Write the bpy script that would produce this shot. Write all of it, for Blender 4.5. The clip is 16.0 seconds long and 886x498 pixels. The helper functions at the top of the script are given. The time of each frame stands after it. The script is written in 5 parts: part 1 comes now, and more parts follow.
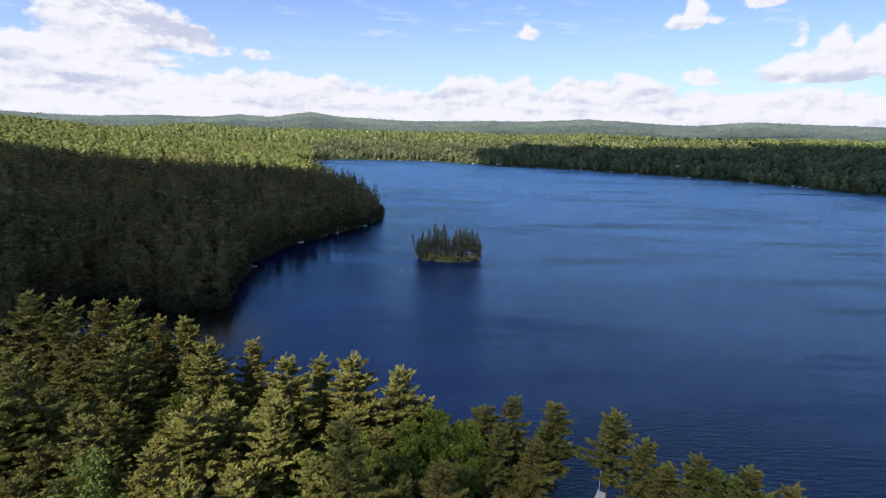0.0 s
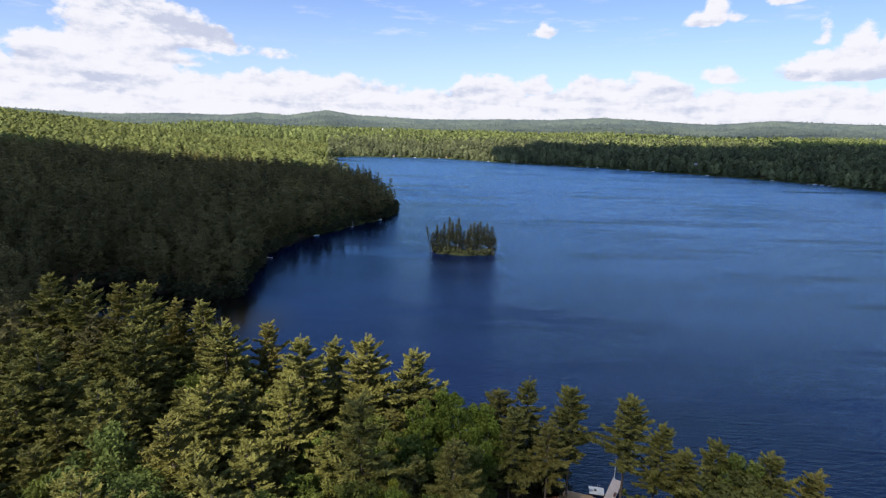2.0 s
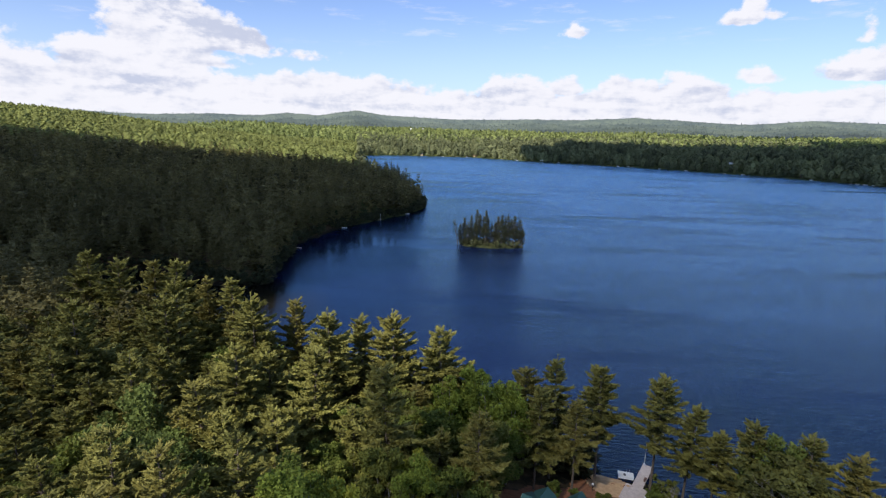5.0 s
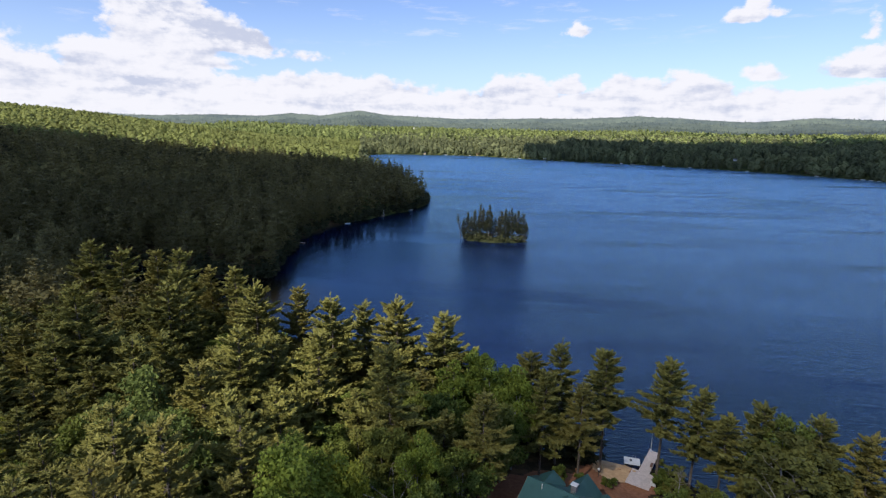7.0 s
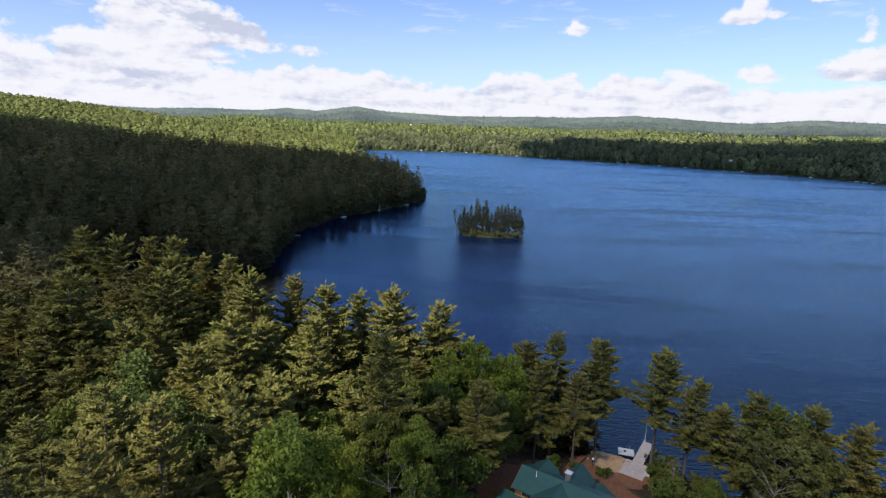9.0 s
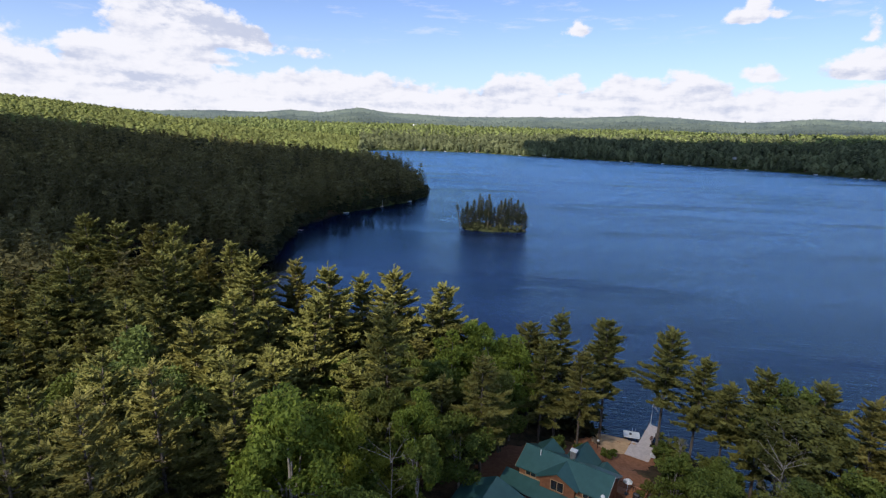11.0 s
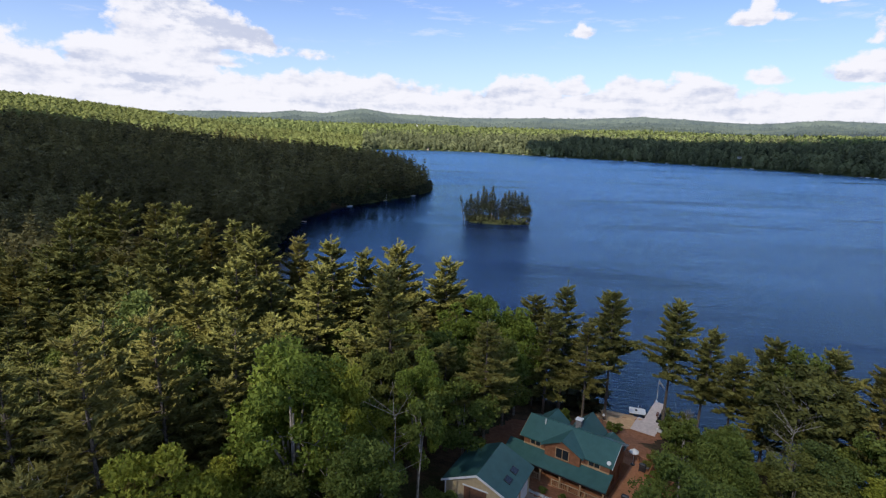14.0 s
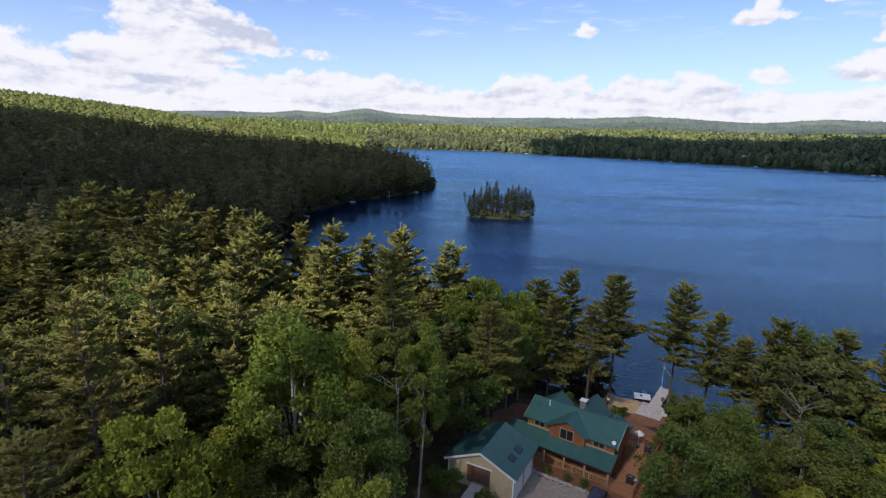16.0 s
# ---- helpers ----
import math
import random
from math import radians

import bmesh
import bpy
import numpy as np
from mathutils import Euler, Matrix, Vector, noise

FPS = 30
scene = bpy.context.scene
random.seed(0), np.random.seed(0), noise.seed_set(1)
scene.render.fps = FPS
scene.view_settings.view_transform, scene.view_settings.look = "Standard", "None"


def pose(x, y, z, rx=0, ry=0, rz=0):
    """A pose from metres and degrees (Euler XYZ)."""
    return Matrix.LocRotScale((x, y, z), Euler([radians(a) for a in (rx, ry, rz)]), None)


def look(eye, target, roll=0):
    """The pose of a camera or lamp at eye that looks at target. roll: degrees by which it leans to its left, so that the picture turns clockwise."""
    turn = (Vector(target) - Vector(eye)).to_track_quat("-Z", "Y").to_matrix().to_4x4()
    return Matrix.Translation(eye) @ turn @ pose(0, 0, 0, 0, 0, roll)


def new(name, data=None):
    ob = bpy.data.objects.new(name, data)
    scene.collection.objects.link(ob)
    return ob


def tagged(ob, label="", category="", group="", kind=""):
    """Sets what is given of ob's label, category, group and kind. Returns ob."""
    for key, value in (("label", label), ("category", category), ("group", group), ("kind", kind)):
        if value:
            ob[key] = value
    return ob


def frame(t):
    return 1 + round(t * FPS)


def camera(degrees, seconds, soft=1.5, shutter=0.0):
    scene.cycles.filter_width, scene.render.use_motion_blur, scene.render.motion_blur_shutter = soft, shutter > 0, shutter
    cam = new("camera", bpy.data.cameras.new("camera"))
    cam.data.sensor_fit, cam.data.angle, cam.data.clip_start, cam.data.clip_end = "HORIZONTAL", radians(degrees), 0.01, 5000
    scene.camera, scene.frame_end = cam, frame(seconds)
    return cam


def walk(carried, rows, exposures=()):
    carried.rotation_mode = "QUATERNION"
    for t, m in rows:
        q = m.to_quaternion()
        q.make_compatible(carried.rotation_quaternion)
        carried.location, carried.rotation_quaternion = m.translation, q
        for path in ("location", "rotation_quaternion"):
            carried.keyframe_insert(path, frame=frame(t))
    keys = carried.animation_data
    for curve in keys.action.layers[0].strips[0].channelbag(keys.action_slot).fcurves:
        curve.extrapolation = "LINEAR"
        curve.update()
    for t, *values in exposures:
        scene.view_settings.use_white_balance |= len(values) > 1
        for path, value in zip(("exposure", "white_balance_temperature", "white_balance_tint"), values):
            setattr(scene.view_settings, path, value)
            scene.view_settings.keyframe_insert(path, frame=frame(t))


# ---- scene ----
cam = camera(79.3, 16.0, soft=1.2)
PATH = [
    (0, (0.484, 3.651, 67.02), (0.474, 5.606, 66.599), 1.4),
    (0.5, (0.397, 3.576, 66.357), (0.383, 5.531, 65.935), 1.4),
    (1, (0.388, 3.548, 65.587), (0.365, 5.503, 65.166), 1.3),
    (1.5, (0.471, 3.581, 64.815), (0.434, 5.535, 64.391), 1.3),
    (2, (0.48, 3.641, 64.08), (0.416, 5.594, 63.653), 1.5),
    (2.5, (0.48, 3.724, 63.491), (0.388, 5.676, 63.064), 1.6),
    (3, (0.55, 3.797, 62.898), (0.432, 5.747, 62.469), 1.6),
    (3.5, (0.458, 3.772, 62.276), (0.32, 5.721, 61.846), 1.6),
    (4, (0.42, 3.705, 61.547), (0.266, 5.652, 61.115), 1.6),
    (6.3, (0.576, 3.789, 57.484), (0.398, 5.736, 57.065), 1.2),
    (6.5, (0.579, 3.793, 57.364), (0.398, 5.739, 56.939), 1.1),
    (7, (0.509, 3.81, 56.715), (0.332, 5.756, 56.287), 1.2),
    (7.5, (0.425, 3.779, 56.224), (0.255, 5.726, 55.796), 1.4),
    (8, (0.341, 3.796, 55.876), (0.177, 5.742, 55.443), 1.7),
    (8.5, (0.313, 3.876, 55.527), (0.153, 5.822, 55.091), 2.0),
    (9, (0.293, 3.827, 55.131), (0.134, 5.772, 54.694), 2.0),
    (11.5, (0.57, 3.948, 50.594), (0.396, 5.893, 50.163), 1.7),
    (12, (0.492, 3.825, 49.886), (0.319, 5.77, 49.457), 1.9),
    (12.5, (0.513, 3.842, 49.103), (0.338, 5.788, 48.675), 1.8),
    (13, (0.574, 3.854, 48.245), (0.396, 5.799, 47.815), 1.9),
    (13.5, (0.58, 3.731, 47.416), (0.396, 5.676, 46.987), 1.8),
    (14, (0.573, 3.682, 46.575), (0.389, 5.627, 46.147), 1.8),
    (14.5, (0.587, 3.671, 45.787), (0.397, 5.615, 45.357), 1.8),
    (15, (0.651, 3.637, 45.034), (0.459, 5.581, 44.606), 1.8),
    (15.5, (0.665, 3.64, 44.359), (0.471, 5.584, 43.93), 1.7),
    (16, (0.668, 3.651, 43.765), (0.472, 5.595, 43.337), 1.7),
]
walk(cam, [(t, look(eye, target, roll)) for t, eye, target, roll in PATH],
     exposures=((0.0, 0.46, 6500, 10), (16.0, 0.46, 6500, 10)))

# ---- world, sun ----
SUN_AZ, SUN_EL = 212.0, 42.0          # degrees clockwise from +y; above the horizon
sun_dir = Vector((math.sin(radians(SUN_AZ)) * math.cos(radians(SUN_EL)), math.cos(radians(SUN_AZ)) * math.cos(radians(SUN_EL)), math.sin(radians(SUN_EL))))
sun_data = bpy.data.lights.new("sun", "SUN")
sun_data.energy, sun_data.angle, sun_data.color = 4.6, radians(0.53), (1.0, 0.94, 0.84)
sun = new("sun", sun_data)
sun.matrix_world = look(sun_dir * 300, (0, 0, 0))


class Nodes:
    """Short way to wire a node tree."""
    def __init__(self, tree):
        self.tree = tree
        tree.nodes.clear()

    def add(self, kind, **kw):
        n = self.tree.nodes.new(kind)
        for k, v in kw.items():
            setattr(n, k, v)
        return n

    def put(self, socket, value):
        if isinstance(value, bpy.types.NodeSocket):
            self.tree.links.new(value, socket)
        else:
            socket.default_value = value

    def math(self, op, a, b=0.0, clamp=False):
        n = self.add("ShaderNodeMath", operation=op, use_clamp=clamp)
        self.put(n.inputs[0], a)
        self.put(n.inputs[1], b)
        return n.outputs[0]

    def mix(self, f, a, b, blend="MIX"):
        n = self.add("ShaderNodeMix", data_type="RGBA", blend_type=blend)
        self.put(n.inputs[0], f)
        self.put(n.inputs[6], a)
        self.put(n.inputs[7], b)
        return n.outputs[2]

    def noise(self, vec, scale, detail=4.0, rough=0.55, out=0, dist=0.0):
        n = self.add("ShaderNodeTexNoise")
        if vec is not None:
            self.put(n.inputs["Vector"], vec)
        n.inputs["Scale"].default_value, n.inputs["Detail"].default_value = scale, detail
        n.inputs["Roughness"].default_value, n.inputs["Distortion"].default_value = rough, dist
        return n.outputs[out]

    def ramp(self, f, lo, hi, a=0.0, b=1.0, smooth=True):
        n = self.add("ShaderNodeMapRange", interpolation_type="SMOOTHSTEP" if smooth else "LINEAR")
        for k, v in zip(("Value", "From Min", "From Max", "To Min", "To Max"), (f, lo, hi, a, b)):
            self.put(n.inputs[k], v)
        return n.outputs[0]

    def combine(self, x, y, z):
        n = self.add("ShaderNodeCombineXYZ")
        for k, v in zip((0, 1, 2), (x, y, z)):
            self.put(n.inputs[k], v)
        return n.outputs[0]


world = bpy.data.worlds.new("sky")
scene.world = world
world.use_nodes = True
w = Nodes(world.node_tree)
sky = w.add("ShaderNodeTexSky", sky_type="NISHITA", sun_disc=False)
sky.sun_elevation, sky.sun_rotation = radians(SUN_EL), radians(SUN_AZ)
sky.altitude, sky.air_density, sky.dust_density, sky.ozone_density = 0, 1.0, 0.6, 2.0
direction = w.add("ShaderNodeTexCoord").outputs["Generated"]
sep = w.add("ShaderNodeSeparateXYZ")
w.put(sep.inputs[0], direction)
azimuth = w.math("MULTIPLY", w.math("ARCTAN2", sep.outputs[0], sep.outputs[1]), 57.3)
elevation = w.math("MULTIPLY", w.math("ARCSINE", sep.outputs[2]), 57.3)
# cumulus: a bank along the horizon and single heaps above it
def sky_noise(da, de, scale_a, scale_e, seed, detail, rough=0.55):
    return w.noise(w.combine(w.math("MULTIPLY", w.math("ADD", azimuth, da), scale_a), w.math("MULTIPLY", w.math("ADD", elevation, de), scale_e), seed), 1.0, detail, rough)


crest = w.ramp(sky_noise(0, 0, 0.11, 0.0, 5.1, 3.0), 0.3, 0.7, 3.7, 4.6)
body = w.math("SUBTRACT", crest, elevation)                     # the bank: degrees inside its crest
# single heaps: azimuth, elevation of the flat base, half width, height
HEAPS = [(8.0, 9.7, 1.3, 0.8), (7.7, 9.8, 0.7, 1.35), (22.3, 10.3, 1.7, 1.3), (23.0, 10.6, 1.3, 2.4), (24.6, 10.6, 1.0, 0.7), (28.6, 11.8, 1.4, 1.6), (31.6, 8.4, 0.7, 1.8), (33.0, 5.5, 4.6, 2.1), (34.0, 6.4, 2.0, 3.0), (37.5, 6.1, 3.4, 3.4), (41, 5.6, 4.5, 4.0), (24.4, 5.4, 1.8, 0.75), (24.3, 5.5, 0.9, 1.1),
         (-32.0, 6.6, 4.9, 6.6), (-27.4, 7.6, 3.4, 3.1), (-24.6, 7.3, 2.9, 2.1), (-22.3, 6.95, 3.9, 0.62), (-36.5, 4.2, 4.2, 3.7), (-42.6, 3.0, 4.4, 3.4), (-31.8, 3.2, 6.2, 4.0), (-28.0, 5.7, 3.4, 1.1), (-50, 4.0, 8.0, 6.0), (-60, 6, 9, 8), (62, 6, 9, 6),
         (-17.0, 3.0, 12.5, 2.5), (2.4, 3.2, 4.6, 2.7), (7.0, 4.3, 1.7, 1.4), (13.5, 3.3, 4.4, 2.5), (18.6, 3.6, 3.9, 2.5), (31, 3.0, 7.0, 1.7), (-3, 33, 10, 3), (30, 40, 13, 5), (-45, 38, 12, 6)]
crown = w.ramp(w.math("SUBTRACT", crest, elevation), 3.0, 0.0, 0.3, 0.7)      # 0 at a cloud's base, 1 at its top
for a, e, sa, up in HEAPS:
    rise = w.math("SUBTRACT", elevation, e)
    top = w.math("DIVIDE", w.math("MAXIMUM", rise, 0.0), up)
    low = w.math("DIVIDE", w.math("MINIMUM", rise, 0.0), 0.3 + 0.12 * up)
    wide = w.math("DIVIDE", w.math("SUBTRACT", azimuth, a), sa)
    far = w.math("ADD", w.math("ADD", w.math("POWER", top, 2.0), w.math("MULTIPLY", low, low)), w.math("MULTIPLY", wide, wide))
    inside = w.math("MULTIPLY", w.math("SUBTRACT", 1.0, w.math("SQRT", far)), min(sa, up, 2.6))
    front = w.ramp(w.math("SUBTRACT", inside, body), -0.35, 0.35)
    crown = w.math("ADD", w.math("MULTIPLY", crown, w.math("SUBTRACT", 1.0, front)), w.math("MULTIPLY", w.math("MINIMUM", top, 1.0), front))
    body = w.math("MAXIMUM", body, inside)
lumps = sky_noise(0, 0, 0.42, 0.62, 1.3, 9.0, 0.6)
aside = sky_noise(-0.4, 0.45, 0.42, 0.62, 1.3, 9.0, 0.6)
edge = w.math("ADD", body, w.math("MULTIPLY", w.math("SUBTRACT", lumps, 0.5), 2.7))
density = w.ramp(edge, -0.14, 0.42)
wisp = w.math("MULTIPLY", w.ramp(sky_noise(0, 0, 0.16, 0.9, 8.2, 6.0, 0.65), 0.52, 0.74, 0.0, 0.4), w.ramp(elevation, 7.5, 10.0))
density = w.math("MAXIMUM", density, wisp)
relief = sky_noise(0, 0, 0.20, 0.85, 3.7, 5.0, 0.55)
# shaded undersides: azimuth, elevation, half width, half height, fall to the east, depth
puffs = sky_noise(3.0, 7.0, 0.55, 1.1, 6.4, 6.0, 0.62)
shade = 0.0
for a, e, sa, se, slope, deep in [(-26.6, 8.7, 5.4, 1.1, -0.21, 0.55), (-33.2, 4.05, 2.9, 0.5, 0.05, 0.5), (-35.6, 3.1, 3.2, 0.35, 0.0, 0.3), (-39.0, 5.3, 2.6, 0.3, -0.1, 0.25), (-28.0, 6.95, 3.0, 0.28, 0.1, 0.22), (-43.0, 4.5, 2.6, 0.35, 0.0, 0.25),
                                  (33.5, 5.5, 5.0, 0.6, 0.0, 0.32), (0.5, 4.1, 3.0, 0.5, 0.1, 0.28), (10.0, 3.7, 4.0, 0.4, -0.03, 0.25), (18.5, 4.6, 3.5, 0.35, 0.0, 0.25), (-15.0, 2.3, 9.0, 0.4, 0.0, 0.2), (15.0, 2.6, 9.0, 0.4, 0.0, 0.2), (23.0, 10.3, 2.4, 0.35, 0.0, 0.2)]:
    da = w.math("SUBTRACT", azimuth, a)
    dx = w.math("DIVIDE", da, sa)
    dy = w.math("DIVIDE", w.math("SUBTRACT", w.math("SUBTRACT", elevation, e), w.math("MULTIPLY", da, slope)), se)
    near = w.math("SUBTRACT", 1.0, w.math("SQRT", w.math("ADD", w.math("MULTIPLY", dx, dx), w.math("MULTIPLY", dy, dy))))
    shade = w.math("MAXIMUM", shade, w.math("MULTIPLY", w.ramp(w.math("ADD", near, w.math("MULTIPLY", w.math("SUBTRACT", puffs, 0.5), 4.2)), -0.6, 1.2), deep))
lit = w.math("ADD", w.math("MULTIPLY", w.math("SUBTRACT", lumps, aside), 1.0), w.math("ADD", relief, w.math("MULTIPLY", w.math("SUBTRACT", crown, 0.28), 0.2)))
lit = w.math("SUBTRACT", lit, shade)
cloud = w.mix(w.ramp(lit, 0.0, 0.60), (4.3, 4.65, 5.85, 1), (6.72, 6.72, 7.25, 1))
veil = w.ramp(elevation, 1.0, 14.0, 0.5, 0.05)
tone = w.mix(1.0, sky.outputs[0], w.mix(w.ramp(elevation, 6, 34), (0.89, 0.955, 1.25, 1), (0.82, 0.935, 1.18, 1)), "MULTIPLY")
blue = w.mix(veil, tone, (4.9, 6.3, 9.3, 1))
colour = w.mix(density, blue, cloud)
background = w.add("ShaderNodeBackground")
w.put(background.inputs[0], colour)
background.inputs[1].default_value = 0.1
w.tree.links.new(background.outputs[0], w.add("ShaderNodeOutputWorld").inputs[0])


# ---- materials ----
def material(name, build, rough=0.7, metal=0.0, spec=0.5):
    m = bpy.data.materials.new(name)
    m.use_nodes = True
    n = Nodes(m.node_tree)
    b = n.add("ShaderNodeBsdfPrincipled")
    b.inputs["Roughness"].default_value, b.inputs["Metallic"].default_value = rough, metal
    b.inputs["Specular IOR Level"].default_value = spec
    surface = build(n, b) or b.outputs[0]
    n.tree.links.new(surface, n.add("ShaderNodeOutputMaterial").inputs[0])
    return m


def bump(n, b, height, strength=0.5, distance=0.05):
    k = n.add("ShaderNodeBump")
    k.inputs["Strength"].default_value, k.inputs["Distance"].default_value = strength, distance
    n.put(k.inputs["Height"], height)
    n.put(b.inputs["Normal"], k.outputs[0])


def place(n):
    return n.add("ShaderNodeNewGeometry").outputs["Position"]


def local(n):
    return n.add("ShaderNodeTexCoord").outputs["Object"]


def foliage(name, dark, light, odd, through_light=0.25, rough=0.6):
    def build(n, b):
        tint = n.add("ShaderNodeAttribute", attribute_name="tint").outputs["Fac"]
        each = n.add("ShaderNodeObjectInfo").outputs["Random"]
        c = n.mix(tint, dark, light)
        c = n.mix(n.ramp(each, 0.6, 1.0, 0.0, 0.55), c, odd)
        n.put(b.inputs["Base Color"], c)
        t = n.add("ShaderNodeBsdfTranslucent")
        n.put(t.inputs[0], c)
        s = n.add("ShaderNodeMixShader")
        s.inputs[0].default_value = through_light
        n.tree.links.new(b.outputs[0], s.inputs[1])
        n.tree.links.new(t.outputs[0], s.inputs[2])
        return s.outputs[0]
    return material(name, build, rough, 0.0, 0.12)


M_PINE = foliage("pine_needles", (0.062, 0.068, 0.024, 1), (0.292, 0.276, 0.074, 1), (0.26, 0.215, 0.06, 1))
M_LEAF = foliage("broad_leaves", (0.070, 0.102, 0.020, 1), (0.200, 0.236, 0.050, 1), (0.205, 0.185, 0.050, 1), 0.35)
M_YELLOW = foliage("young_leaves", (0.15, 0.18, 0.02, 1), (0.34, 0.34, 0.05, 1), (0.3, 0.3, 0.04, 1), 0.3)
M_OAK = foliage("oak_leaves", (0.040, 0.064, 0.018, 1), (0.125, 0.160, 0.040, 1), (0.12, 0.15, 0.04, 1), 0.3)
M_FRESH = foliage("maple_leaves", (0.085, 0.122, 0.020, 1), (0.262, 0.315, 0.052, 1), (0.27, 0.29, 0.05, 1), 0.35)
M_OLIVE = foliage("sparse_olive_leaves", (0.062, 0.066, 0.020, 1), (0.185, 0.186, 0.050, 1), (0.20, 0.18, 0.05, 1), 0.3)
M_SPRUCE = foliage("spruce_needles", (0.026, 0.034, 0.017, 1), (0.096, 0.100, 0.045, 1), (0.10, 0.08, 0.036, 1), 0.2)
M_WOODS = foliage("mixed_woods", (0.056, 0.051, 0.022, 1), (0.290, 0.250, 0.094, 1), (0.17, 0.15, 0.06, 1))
# greyer blue-green: air haze over the far shore put into leaf colour
M_SHORE_WOODS = foliage("hazed_shore_woods", (0.028, 0.040, 0.027, 1), (0.232, 0.250, 0.118, 1), (0.2, 0.2, 0.09, 1), 0.25, 0.9)
# paler and bluer than mixed_woods: far sunlight and haze put into colour
M_FAR_WOODS = foliage("sunlit_hazed_woods", (0.046, 0.062, 0.030, 1), (0.330, 0.372, 0.122, 1), (0.2, 0.2, 0.06, 1), 0.3, 0.9)


def bark_nodes(n, b):
    p = local(n)
    k = n.noise(p, 6.0, 5.0)
    n.put(b.inputs["Base Color"], n.mix(n.ramp(k, 0.35, 0.65), (0.075, 0.055, 0.040, 1), (0.19, 0.155, 0.12, 1)))
    bump(n, b, n.noise(p, 20.0, 4.0), 0.8, 0.04)


M_BARK = material("bark", bark_nodes, 0.9)


def birch_nodes(n, b):
    k = n.noise(local(n), 3.0, 5.0)
    n.put(b.inputs["Base Color"], n.mix(n.ramp(k, 0.45, 0.6), (0.30, 0.27, 0.23, 1), (0.15, 0.13, 0.105, 1)))


M_GREY_BARK = material("grey_bark", birch_nodes, 0.85)


def ground_nodes(n, b):
    p = place(n)
    big, mid, fine = n.noise(p, 0.06, 4.0), n.noise(p, 0.6, 5.0), n.noise(p, 7.0, 4.0)
    c = n.mix(n.ramp(mid, 0.35, 0.65), (0.055, 0.042, 0.024, 1), (0.15, 0.095, 0.052, 1))
    c = n.mix(n.ramp(big, 0.45, 0.62), c, (0.05, 0.065, 0.022, 1))
    c = n.mix(n.math("MULTIPLY", n.ramp(fine, 0.4, 0.7), 0.5), c, (0.22, 0.13, 0.075, 1))
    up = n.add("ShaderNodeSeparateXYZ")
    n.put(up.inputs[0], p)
    # soil darker close to lake level
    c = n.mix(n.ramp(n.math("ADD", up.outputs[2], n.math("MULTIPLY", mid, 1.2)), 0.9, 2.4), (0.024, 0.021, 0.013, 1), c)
    n.put(b.inputs["Base Color"], c)
    bump(n, b, n.noise(p, 1.5, 8.0), 0.7, 0.4)


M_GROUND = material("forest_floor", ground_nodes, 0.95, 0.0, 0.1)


def far_ground_nodes(n, b):
    p = place(n)
    big, fine = n.noise(p, 0.004, 5.0), n.noise(p, 0.05, 6.0, 0.65)
    c = n.mix(n.ramp(fine, 0.35, 0.65), (0.035, 0.05, 0.018, 1), (0.13, 0.145, 0.045, 1))
    c = n.mix(n.ramp(big, 0.5, 0.65, 0.0, 0.5), c, (0.06, 0.09, 0.03, 1))
    n.put(b.inputs["Base Color"], c)
    bump(n, b, fine, 1.0, 14.0)


M_FAR = material("far_canopy", far_ground_nodes, 0.95, 0.0, 0.1)


